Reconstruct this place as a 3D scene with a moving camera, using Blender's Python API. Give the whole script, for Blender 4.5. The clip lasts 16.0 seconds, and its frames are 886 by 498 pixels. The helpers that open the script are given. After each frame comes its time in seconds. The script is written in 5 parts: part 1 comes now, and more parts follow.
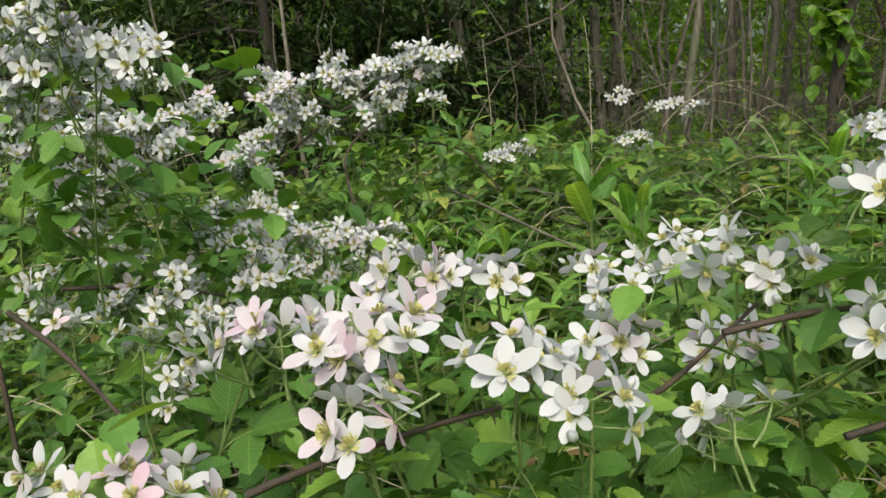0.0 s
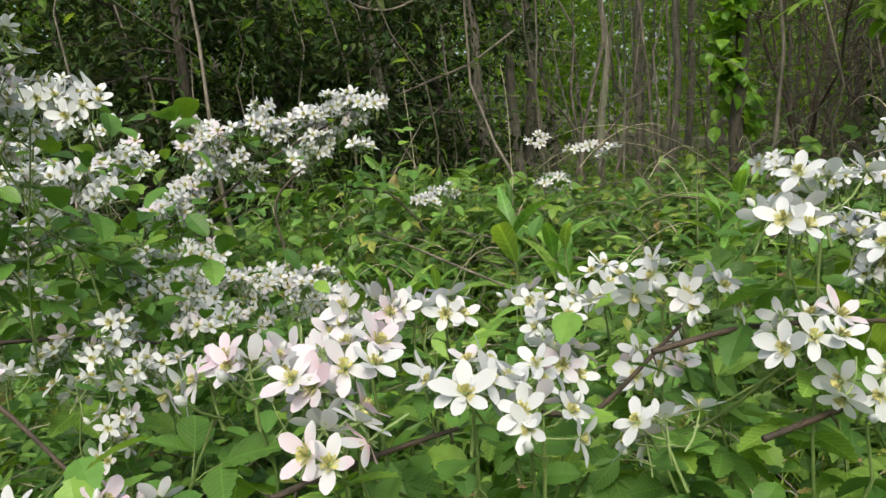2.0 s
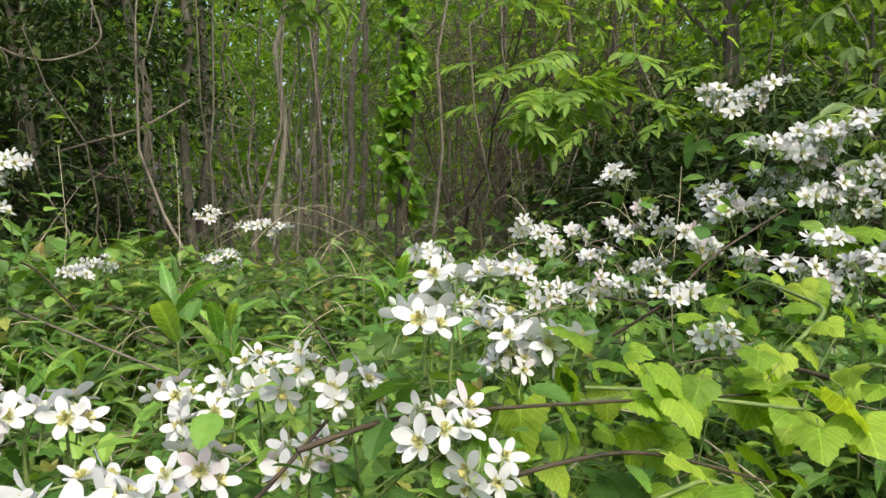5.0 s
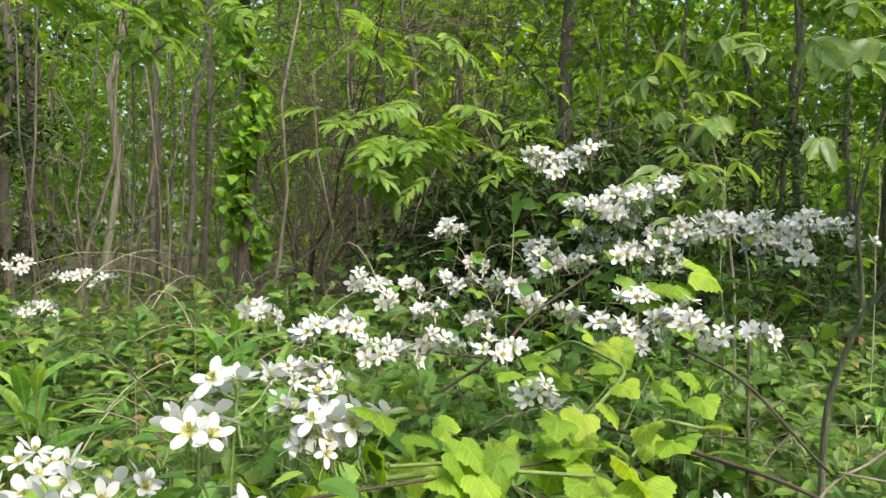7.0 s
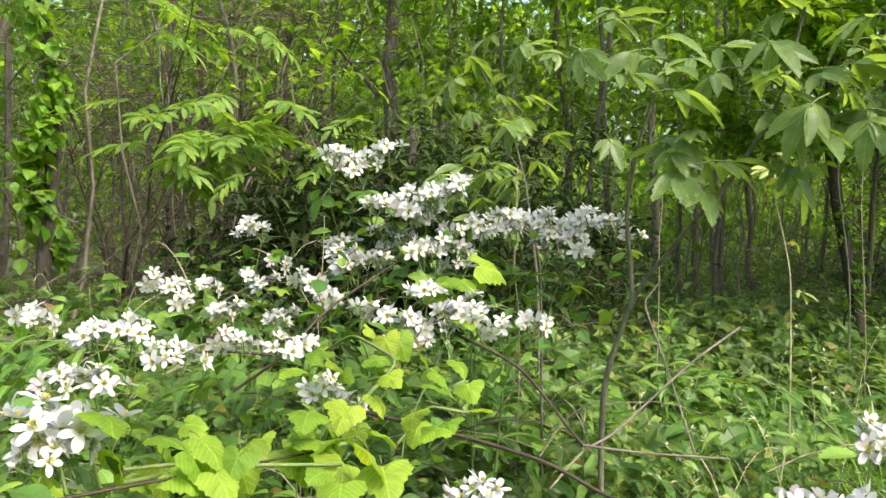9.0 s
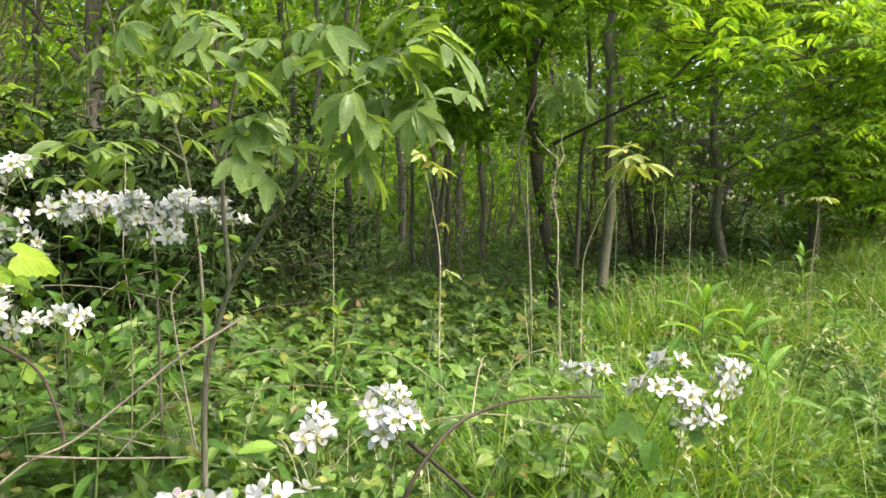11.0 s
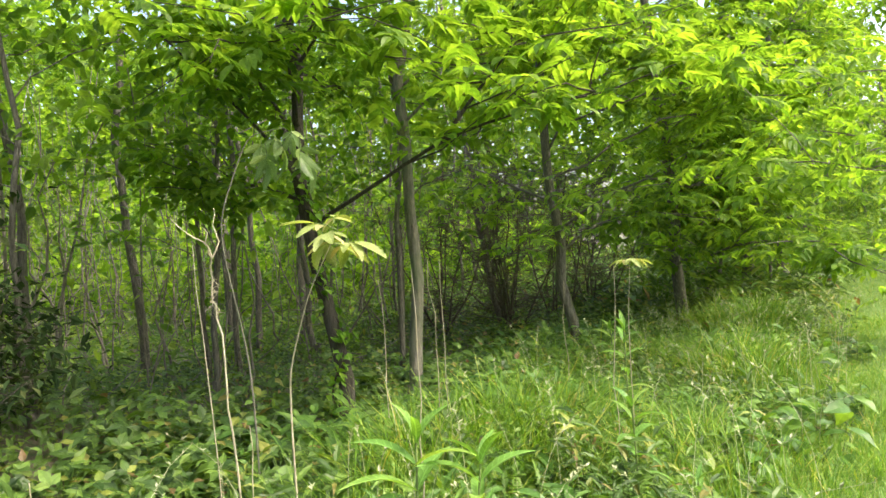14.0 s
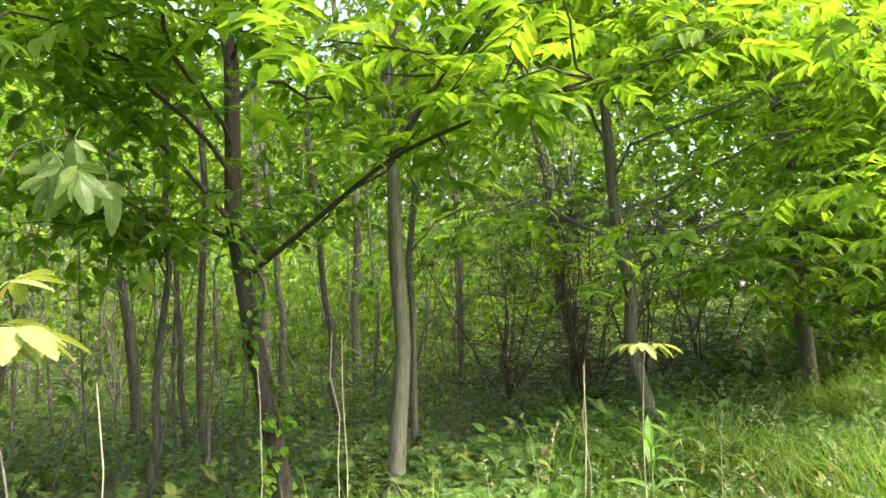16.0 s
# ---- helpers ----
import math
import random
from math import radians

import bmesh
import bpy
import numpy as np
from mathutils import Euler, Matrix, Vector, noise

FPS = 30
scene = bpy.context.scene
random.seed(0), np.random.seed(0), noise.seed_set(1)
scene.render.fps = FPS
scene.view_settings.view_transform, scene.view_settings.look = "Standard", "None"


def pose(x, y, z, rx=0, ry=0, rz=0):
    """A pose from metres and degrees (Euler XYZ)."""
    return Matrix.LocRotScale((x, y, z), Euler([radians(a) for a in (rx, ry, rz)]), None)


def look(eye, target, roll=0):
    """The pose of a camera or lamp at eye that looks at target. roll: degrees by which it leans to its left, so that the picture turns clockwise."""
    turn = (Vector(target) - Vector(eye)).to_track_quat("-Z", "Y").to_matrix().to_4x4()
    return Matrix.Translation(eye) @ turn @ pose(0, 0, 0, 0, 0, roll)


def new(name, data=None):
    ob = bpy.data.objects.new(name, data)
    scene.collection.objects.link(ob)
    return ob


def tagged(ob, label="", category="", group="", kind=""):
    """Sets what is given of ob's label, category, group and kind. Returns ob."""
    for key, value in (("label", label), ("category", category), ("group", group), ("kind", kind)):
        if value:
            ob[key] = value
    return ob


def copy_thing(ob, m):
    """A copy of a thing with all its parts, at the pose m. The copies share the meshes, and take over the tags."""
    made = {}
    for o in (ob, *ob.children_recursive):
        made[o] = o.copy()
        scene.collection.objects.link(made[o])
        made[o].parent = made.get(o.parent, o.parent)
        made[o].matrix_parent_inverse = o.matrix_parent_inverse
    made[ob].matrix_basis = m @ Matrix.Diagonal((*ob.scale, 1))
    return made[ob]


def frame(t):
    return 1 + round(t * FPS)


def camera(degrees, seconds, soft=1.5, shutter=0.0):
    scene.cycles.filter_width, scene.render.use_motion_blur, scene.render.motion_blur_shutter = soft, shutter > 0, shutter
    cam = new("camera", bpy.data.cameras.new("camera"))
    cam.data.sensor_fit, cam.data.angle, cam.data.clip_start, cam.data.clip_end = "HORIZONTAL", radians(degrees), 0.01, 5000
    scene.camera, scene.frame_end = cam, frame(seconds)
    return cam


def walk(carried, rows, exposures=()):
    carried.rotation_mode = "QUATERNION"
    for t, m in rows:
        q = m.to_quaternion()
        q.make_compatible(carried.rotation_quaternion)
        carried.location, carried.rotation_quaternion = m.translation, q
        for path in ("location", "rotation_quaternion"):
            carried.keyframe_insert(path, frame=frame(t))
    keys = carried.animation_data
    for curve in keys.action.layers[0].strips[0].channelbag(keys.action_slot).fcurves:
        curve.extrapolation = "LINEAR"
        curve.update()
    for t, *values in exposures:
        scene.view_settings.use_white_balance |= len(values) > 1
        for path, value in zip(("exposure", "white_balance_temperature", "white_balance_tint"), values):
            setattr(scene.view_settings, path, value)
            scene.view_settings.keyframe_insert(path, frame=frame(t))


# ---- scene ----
cam = camera(60.8, 16.0)
PATH = [
    (0, (0.08, 0.218, 1.359), (0.044, 2.172, 0.934), -5.7),
    (0.5, (0.073, 0.198, 1.366), (-0.025, 2.155, 0.964), -6.0),
    (1, (0.057, 0.142, 1.358), (-0.054, 2.103, 0.982), -6.4),
    (1.5, (0.052, 0.173, 1.381), (0.019, 2.14, 1.017), -6.5),
    (2, (0.055, 0.174, 1.364), (0.235, 2.138, 1.031), -6.2),
    (2.5, (0.078, 0.179, 1.372), (0.447, 2.12, 1.063), -5.3),
    (3, (0.059, 0.175, 1.371), (0.614, 2.075, 1.084), -4.3),
    (3.5, (0.052, 0.181, 1.371), (0.75, 2.036, 1.1), -3.8),
    (4, (0.067, 0.183, 1.37), (0.873, 1.997, 1.123), -3.1),
    (4.2, (0.072, 0.184, 1.371), (0.922, 1.979, 1.135), -2.8),
    (6.3, (0.084, 0.163, 1.423), (1.274, 1.766, 1.304), -0.0),
    (6.5, (0.086, 0.159, 1.434), (1.311, 1.735, 1.319), -0.2),
    (7, (0.127, 0.145, 1.428), (1.44, 1.65, 1.331), -0.3),
    (7.5, (0.133, 0.128, 1.417), (1.535, 1.552, 1.33), -0.7),
    (8, (0.154, 0.131, 1.416), (1.634, 1.474, 1.333), -1.2),
    (8.2, (0.155, 0.128, 1.418), (1.663, 1.439, 1.336), -1.3),
    (10.3, (0.342, -0.29, 1.447), (2.092, 0.661, 1.262), 1.0),
    (10.5, (0.378, -0.336, 1.446), (2.161, 0.551, 1.263), 0.7),
    (11, (0.543, -0.471, 1.453), (2.403, 0.243, 1.277), -0.0),
    (11.5, (0.659, -0.588, 1.49), (2.575, -0.039, 1.336), -1.2),
    (12, (0.854, -0.643, 1.465), (2.803, -0.208, 1.349), -2.2),
    (12.5, (1.065, -0.727, 1.484), (3.021, -0.316, 1.399), -3.1),
    (13, (1.314, -0.924, 1.507), (3.267, -0.496, 1.446), -3.7),
    (13.5, (1.683, -1.08, 1.535), (3.626, -0.606, 1.496), -4.0),
    (14, (2.118, -1.209, 1.539), (4.048, -0.685, 1.517), -4.3),
    (14.5, (2.558, -1.363, 1.532), (4.47, -0.777, 1.533), -4.6),
    (15, (2.993, -1.473, 1.534), (4.879, -0.809, 1.557), -4.7),
    (15.5, (3.485, -1.57, 1.589), (5.34, -0.824, 1.638), -4.1),
    (16, (3.973, -1.696, 1.611), (5.767, -0.817, 1.701), -3.1),
]
EXPOSURES = [(0, 0.72, 6600, 2), (2.5, 0.93, 6600, 2), (4, 1.05, 6650, 3), (8, 1.55, 6800, 4), (11, 1.83, 6950, 7), (14, 2.08, 6850, 9), (16, 2.42, 6850, 9)]
walk(cam, [(t, look(eye, target, roll)) for t, eye, target, roll in PATH], EXPOSURES)

# ---- sky, sun ----
world = bpy.data.worlds.new("sky")
scene.world = world
world.use_nodes = True
wn = world.node_tree
sky = wn.nodes.new("ShaderNodeTexSky")
sky.sky_type, sky.sun_disc = "NISHITA", False
sky.sun_elevation, sky.sun_rotation = radians(52), radians(185)
sky.air_density, sky.dust_density, sky.ozone_density = 1.0, 5.0, 0.3
wn.links.new(sky.outputs[0], wn.nodes["Background"].inputs[0])
wn.nodes["Background"].inputs[1].default_value = 0.15
sun_data = bpy.data.lights.new("sun", "SUN")
sun_data.energy, sun_data.angle, sun_data.color = 1.25, radians(24), (1.0, 0.96, 0.88)
sun = new("sun", sun_data)
SUN_WAY = Vector((math.sin(radians(185)) * math.cos(radians(52)), math.cos(radians(185)) * math.cos(radians(52)), math.sin(radians(52))))
sun.matrix_world = look(SUN_WAY * 40, (0, 0, 0))

rng = np.random.default_rng(7)


# ---- materials ----
def node_mat(name):
    m = bpy.data.materials.new(name)
    m.use_nodes = True
    t = m.node_tree
    return m, t, t.nodes["Principled BSDF"], t.nodes["Material Output"]


def ramp_node(t, stops):
    r = t.nodes.new("ShaderNodeValToRGB")
    e = r.color_ramp.elements
    while len(e) < len(stops):
        e.new(0.5)
    for i, (p, c) in enumerate(stops):
        e[i].position, e[i].color = p, (*c, 1)
    return r


def noise_node(t, scale, detail=4.0, rough=0.6):
    n = t.nodes.new("ShaderNodeTexNoise")
    n.inputs["Scale"].default_value, n.inputs["Detail"].default_value, n.inputs["Roughness"].default_value = scale, detail, rough
    g = t.nodes.new("ShaderNodeNewGeometry")
    t.links.new(g.outputs["Position"], n.inputs["Vector"])
    return n


def mixed(t, a, b, fac, mode="MIX"):
    x = t.nodes.new("ShaderNodeMix")
    x.data_type, x.blend_type = "RGBA", mode
    for sock, v in ((x.inputs[0], fac), (x.inputs[6], a), (x.inputs[7], b)):
        if hasattr(v, "is_output"):
            t.links.new(v, sock)
        elif isinstance(v, (int, float)):
            sock.default_value = v
        else:
            sock.default_value = (*v, 1)
    return x.outputs[2]


def bumped(t, bsdf, height, strength, dist=0.01):
    b = t.nodes.new("ShaderNodeBump")
    b.inputs["Strength"].default_value, b.inputs["Distance"].default_value = strength, dist
    t.links.new(height, b.inputs["Height"])
    t.links.new(b.outputs[0], bsdf.inputs["Normal"])


def math_node(t, op, a, b=None, c=None):
    x = t.nodes.new("ShaderNodeMath")
    x.operation = op
    for i, v in enumerate((a, b, c)):
        if hasattr(v, "is_output"):
            t.links.new(v, x.inputs[i])
        elif v is not None:
            x.inputs[i].default_value = v
    return x.outputs[0]


def ribbing(t, count):
    """The midrib and slanting side veins of a blade, by its own length and width."""
    at = t.nodes.new("ShaderNodeAttribute")
    at.attribute_name = "blade"
    sp = t.nodes.new("ShaderNodeSeparateXYZ")
    t.links.new(at.outputs["Vector"], sp.inputs[0])
    side = math_node(t, "ABSOLUTE", sp.outputs[0])
    mid = math_node(t, "LESS_THAN", side, 0.014)
    run = math_node(t, "SUBTRACT", sp.outputs[1], math_node(t, "MULTIPLY", side, 0.9))
    saw = math_node(t, "ABSOLUTE", math_node(t, "SUBTRACT", math_node(t, "FRACT", math_node(t, "MULTIPLY", run, count)), 0.5))
    rib = math_node(t, "MULTIPLY", math_node(t, "SUBTRACT", 0.1, saw), 10.0)
    return math_node(t, "MAXIMUM", math_node(t, "MAXIMUM", rib, 0.0), mid)


def blade_marks(me, coords):
    """Keep each leaf point's place on its own blade."""
    at = me.attributes.new("blade", "FLOAT_VECTOR", "POINT")
    full = np.zeros((len(me.vertices), 3), np.float32)
    full[:len(coords)] = coords
    at.data.foreach_set("vector", full.ravel())
    return me


def leaf_mat(name, stops, rough=0.5, through_light=0.4, island=True, vein=60.0, gloss=0.35, ribs=0.0):
    """A leaf: colour by leaf, mottled, letting some light through."""
    m, t, p, out = node_mat(name)
    if island:
        src = t.nodes.new("ShaderNodeNewGeometry").outputs["Random Per Island"]
    else:
        src = t.nodes.new("ShaderNodeObjectInfo").outputs["Random"]
    r = ramp_node(t, stops)
    t.links.new(src, r.inputs[0])
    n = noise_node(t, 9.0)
    n2 = noise_node(t, vein, 3.0)
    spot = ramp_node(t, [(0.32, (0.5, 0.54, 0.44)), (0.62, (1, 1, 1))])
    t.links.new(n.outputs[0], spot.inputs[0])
    fine = ramp_node(t, [(0.35, (0.82, 0.84, 0.78)), (0.6, (1, 1, 1))])
    t.links.new(n2.outputs[0], fine.inputs[0])
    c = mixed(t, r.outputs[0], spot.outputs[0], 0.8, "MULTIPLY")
    c = mixed(t, c, fine.outputs[0], 0.8, "MULTIPLY")
    if ribs:
        line = ribbing(t, ribs)
        c = mixed(t, c, mixed(t, (0.93, 0.93, 0.9), (1.4, 1.35, 1.5), line), 1.0, "MULTIPLY")
        bumped(t, p, line, 0.5, 0.004)
    else:
        bumped(t, p, n2.outputs[0], 0.35, 0.004)
    t.links.new(c, p.inputs["Base Color"])
    p.inputs["Roughness"].default_value = rough
    p.inputs["Specular IOR Level"].default_value = gloss
    tr = t.nodes.new("ShaderNodeBsdfTranslucent")
    yellow = mixed(t, c, (1.45, 1.4, 0.5), 1.0, "MULTIPLY")
    t.links.new(yellow, tr.inputs[0])
    mx = t.nodes.new("ShaderNodeMixShader")
    mx.inputs[0].default_value = through_light
    t.links.new(p.outputs[0], mx.inputs[1])
    t.links.new(tr.outputs[0], mx.inputs[2])
    t.links.new(mx.outputs[0], out.inputs[0])
    return m


def bark_mat(name, dark, light, scale=14.0, moss=0.0):
    m, t, p, out = node_mat(name)
    tc = t.nodes.new("ShaderNodeNewGeometry")
    mp = t.nodes.new("ShaderNodeMapping")
    mp.inputs["Scale"].default_value = (1, 1, 0.18)
    t.links.new(tc.outputs["Position"], mp.inputs[0])
    v = t.nodes.new("ShaderNodeTexNoise")
    v.inputs["Scale"].default_value, v.inputs["Detail"].default_value, v.inputs["Roughness"].default_value = scale * 5, 6, 0.7
    t.links.new(mp.outputs[0], v.inputs["Vector"])
    r = ramp_node(t, [(0.32, dark), (0.68, light)])
    t.links.new(v.outputs[0], r.inputs[0])
    big = noise_node(t, 3.0)
    lichen = ramp_node(t, [(0.5, (0, 0, 0)), (0.7, (1, 1, 1))])
    t.links.new(big.outputs[0], lichen.inputs[0])
    c = mixed(t, r.outputs[0], (0.13, 0.15, 0.09), lichen.outputs[0]) if moss else r.outputs[0]
    t.links.new(c, p.inputs["Base Color"])
    p.inputs["Roughness"].default_value = 0.9
    bumped(t, p, v.outputs[0], 0.9, 0.02)
    return m


def plain_mat(name, c1, c2, scale, rough=0.7, bump=0.3):
    m, t, p, out = node_mat(name)
    n = noise_node(t, scale)
    n2 = noise_node(t, scale * 9)
    r = ramp_node(t, [(0.3, c1), (0.7, c2)])
    t.links.new(n.outputs[0], r.inputs[0])
    sp = ramp_node(t, [(0.3, (0.7, 0.7, 0.7)), (0.7, (1, 1, 1))])
    t.links.new(n2.outputs[0], sp.inputs[0])
    t.links.new(mixed(t, r.outputs[0], sp.outputs[0], 0.8, "MULTIPLY"), p.inputs["Base Color"])
    p.inputs["Roughness"].default_value = rough
    bumped(t, p, n2.outputs[0], bump, 0.02)
    return m


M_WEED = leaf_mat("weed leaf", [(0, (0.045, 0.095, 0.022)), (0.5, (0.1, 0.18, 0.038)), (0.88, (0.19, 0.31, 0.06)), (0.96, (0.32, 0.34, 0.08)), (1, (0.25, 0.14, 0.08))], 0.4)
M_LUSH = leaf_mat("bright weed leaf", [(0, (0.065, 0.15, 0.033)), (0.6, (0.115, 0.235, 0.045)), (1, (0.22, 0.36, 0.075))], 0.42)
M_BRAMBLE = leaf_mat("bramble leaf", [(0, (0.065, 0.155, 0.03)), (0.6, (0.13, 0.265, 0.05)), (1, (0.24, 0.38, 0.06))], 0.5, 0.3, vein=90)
M_BRAMBLE_ONE = leaf_mat("single bramble leaf", [(0, (0.08, 0.18, 0.038)), (0.6, (0.15, 0.29, 0.055)), (1, (0.27, 0.42, 0.065))], 0.45, 0.35, False, 90, ribs=8)
M_GRAPE = leaf_mat("grape leaf", [(0, (0.2, 0.35, 0.04)), (0.6, (0.29, 0.45, 0.05)), (1, (0.38, 0.49, 0.065))], 0.55, 0.48, False, 45, 0.3, ribs=7)
M_HICKORY = leaf_mat("hickory leaf", [(0, (0.17, 0.27, 0.1)), (0.7, (0.25, 0.36, 0.13)), (1, (0.34, 0.44, 0.15))], 0.28, 0.5, ribs=11)
M_PINNATE = leaf_mat("pinnate leaf", [(0, (0.15, 0.28, 0.06)), (0.7, (0.25, 0.4, 0.08)), (1, (0.36, 0.47, 0.1))], 0.35, 0.5, ribs=10)
M_YOUNG = leaf_mat("young sapling leaf", [(0, (0.32, 0.4, 0.14)), (0.7, (0.42, 0.46, 0.19)), (1, (0.48, 0.36, 0.22))], 0.5, 0.35, ribs=9)
M_CROWN = leaf_mat("crown leaf", [(0, (0.09, 0.19, 0.03)), (0.5, (0.19, 0.33, 0.045)), (1, (0.29, 0.43, 0.075))], 0.45, 0.68)
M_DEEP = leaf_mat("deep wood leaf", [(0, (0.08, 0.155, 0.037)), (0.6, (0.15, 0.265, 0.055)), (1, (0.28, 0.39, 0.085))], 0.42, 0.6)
M_CEDAR = leaf_mat("cedar needles", [(0, (0.022, 0.045, 0.016)), (0.7, (0.05, 0.085, 0.028)), (1, (0.09, 0.11, 0.04))], 0.8, 0.2, gloss=0.1)
M_IVY = leaf_mat("creeper leaf", [(0, (0.112, 0.260, 0.025)), (0.6, (0.210, 0.390, 0.043)), (1, (0.308, 0.468, 0.060))], 0.4, 0.4)
M_GRASS = leaf_mat("tall grass", [(0, (0.098, 0.221, 0.025)), (0.6, (0.182, 0.338, 0.038)), (0.93, (0.308, 0.429, 0.068)), (1, (0.588, 0.494, 0.170))], 0.5, 0.4)
M_LAWN = leaf_mat("lawn grass", [(0, (0.12, 0.23, 0.05)), (0.6, (0.2, 0.33, 0.08)), (1, (0.34, 0.4, 0.16))], 0.5, 0.35)
M_CANE = plain_mat("cane bark", (0.022, 0.016, 0.011), (0.075, 0.05, 0.032), 30)
M_GREENSTEM = plain_mat("green stem", (0.1, 0.16, 0.04), (0.18, 0.24, 0.07), 30)
M_DRY = plain_mat("dry stalk", (0.3, 0.26, 0.17), (0.5, 0.45, 0.33), 25)
M_TWIG = plain_mat("dead twigs", (0.07, 0.06, 0.048), (0.24, 0.205, 0.165), 12)
M_BARK = bark_mat("grey brown bark", (0.05, 0.045, 0.037), (0.19, 0.172, 0.142))
M_BARK_LIGHT = bark_mat("light bark", (0.08, 0.073, 0.057), (0.24, 0.22, 0.175), 10, 1)
M_BARK_DARK = bark_mat("dark bark", (0.024, 0.02, 0.016), (0.1, 0.084, 0.068))
M_PAVING = plain_mat("pale asphalt", (0.2, 0.195, 0.195), (0.27, 0.265, 0.26), 2.5, 0.9, 0.2)
M_SEED = plain_mat("grass seed head", (0.3, 0.34, 0.16), (0.45, 0.46, 0.28), 60)
M_STAMEN = plain_mat("stamen", (0.42, 0.4, 0.12), (0.6, 0.56, 0.25), 200)
M_SEPAL = plain_mat("sepal", (0.16, 0.24, 0.08), (0.28, 0.36, 0.14), 150)


def petal_mat(name, blush):
    """White petals; some flowers flush pink towards the petal tips."""
    m, t, p, out = node_mat(name)
    oi = t.nodes.new("ShaderNodeObjectInfo")
    n = noise_node(t, 35.0, 2.0)
    flush = ramp_node(t, blush)
    t.links.new(oi.outputs["Random"], flush.inputs[0])
    patch = ramp_node(t, [(0.38, (0.1, 0.1, 0.1)), (0.62, (1, 1, 1))])
    t.links.new(n.outputs[0], patch.inputs[0])
    tc = t.nodes.new("ShaderNodeTexCoord")
    ln = t.nodes.new("ShaderNodeVectorMath")
    ln.operation = "LENGTH"
    t.links.new(tc.outputs["Object"], ln.inputs[0])
    tip = t.nodes.new("ShaderNodeMapRange")
    tip.inputs["From Min"].default_value, tip.inputs["From Max"].default_value = 0.002, 0.009
    t.links.new(ln.outputs["Value"], tip.inputs[0])
    white = mixed(t, (0.53, 0.57, 0.46), (0.595, 0.6, 0.635), tip.outputs[0])
    f = mixed(t, flush.outputs[0], patch.outputs[0], 1.0, "MULTIPLY")
    c = mixed(t, white, (0.66, 0.42, 0.55), f)
    t.links.new(c, p.inputs["Base Color"])
    p.inputs["Roughness"].default_value = 0.55
    fine = noise_node(t, 500.0, 2.0)
    bumped(t, p, fine.outputs[0], 0.25, 0.001)
    tr = t.nodes.new("ShaderNodeBsdfTranslucent")
    t.links.new(c, tr.inputs[0])
    mx = t.nodes.new("ShaderNodeMixShader")
    mx.inputs[0].default_value = 0.35
    t.links.new(p.outputs[0], mx.inputs[1])
    t.links.new(tr.outputs[0], mx.inputs[2])
    t.links.new(mx.outputs[0], out.inputs[0])
    return m


M_PETAL = petal_mat("petal", [(0.82, (0, 0, 0)), (1.0, (0.7, 0.7, 0.7))])
M_PETAL_PINK = petal_mat("blushing petal", [(0.15, (0, 0, 0)), (0.9, (0.85, 0.85, 0.85))])


def ground_mat():
    """Lawn green in the open, brown litter with green under the trees."""
    m, t, p, out = node_mat("ground cover")
    n, n2, n3 = noise_node(t, 1.3), noise_node(t, 14.0), noise_node(t, 90.0)
    grass = ramp_node(t, [(0.3, (0.09, 0.17, 0.03)), (0.7, (0.17, 0.27, 0.06))])
    t.links.new(n2.outputs[0], grass.inputs[0])
    litter = ramp_node(t, [(0.3, (0.08, 0.07, 0.045)), (0.5, (0.17, 0.145, 0.095)), (0.62, (0.11, 0.16, 0.055))])
    t.links.new(n2.outputs[0], litter.inputs[0])
    at = t.nodes.new("ShaderNodeAttribute")
    at.attribute_name = "wooded"
    c = mixed(t, grass.outputs[0], litter.outputs[0], at.outputs["Fac"])
    sp = ramp_node(t, [(0.3, (0.6, 0.6, 0.55)), (0.7, (1, 1, 1))])
    t.links.new(n3.outputs[0], sp.inputs[0])
    t.links.new(mixed(t, c, sp.outputs[0], 0.8, "MULTIPLY"), p.inputs["Base Color"])
    p.inputs["Roughness"].default_value = 0.95
    bumped(t, p, n3.outputs[0], 0.8, 0.03)
    return m


# ---- mesh helpers ----
def mesh_of(name, geos, mats, smooth=True):
    """One mesh from pieces (points, faces, material number); a piece's faces have all three or all four corners."""
    me = bpy.data.meshes.new(name)
    V, loops, totals, mi, off = [], [], [], [], 0
    for v, f, k in geos:
        f = np.asarray(f)
        V.append(np.asarray(v, float))
        loops.append((f + off).ravel())
        totals.append(np.full(len(f), f.shape[1]))
        mi.append(np.full(len(f), k))
        off += len(v)
    V, loops, totals, mi = np.concatenate(V), np.concatenate(loops), np.concatenate(totals), np.concatenate(mi)
    me.vertices.add(len(V))
    me.vertices.foreach_set("co", V.ravel())
    me.loops.add(len(loops))
    me.loops.foreach_set("vertex_index", loops.astype(np.int32))
    me.polygons.add(len(totals))
    me.polygons.foreach_set("loop_start", np.concatenate([[0], np.cumsum(totals)[:-1]]).astype(np.int32))
    me.polygons.foreach_set("material_index", mi.astype(np.int32))
    me.polygons.foreach_set("use_smooth", np.full(len(totals), smooth))
    for m in mats:
        me.materials.append(m)
    me.update(calc_edges=True)
    return me


def thing(name, base, label, category, group=""):
    ob = new(name)
    ob.location = base
    ob.empty_display_size = 0.1
    return tagged(ob, label, category, group)


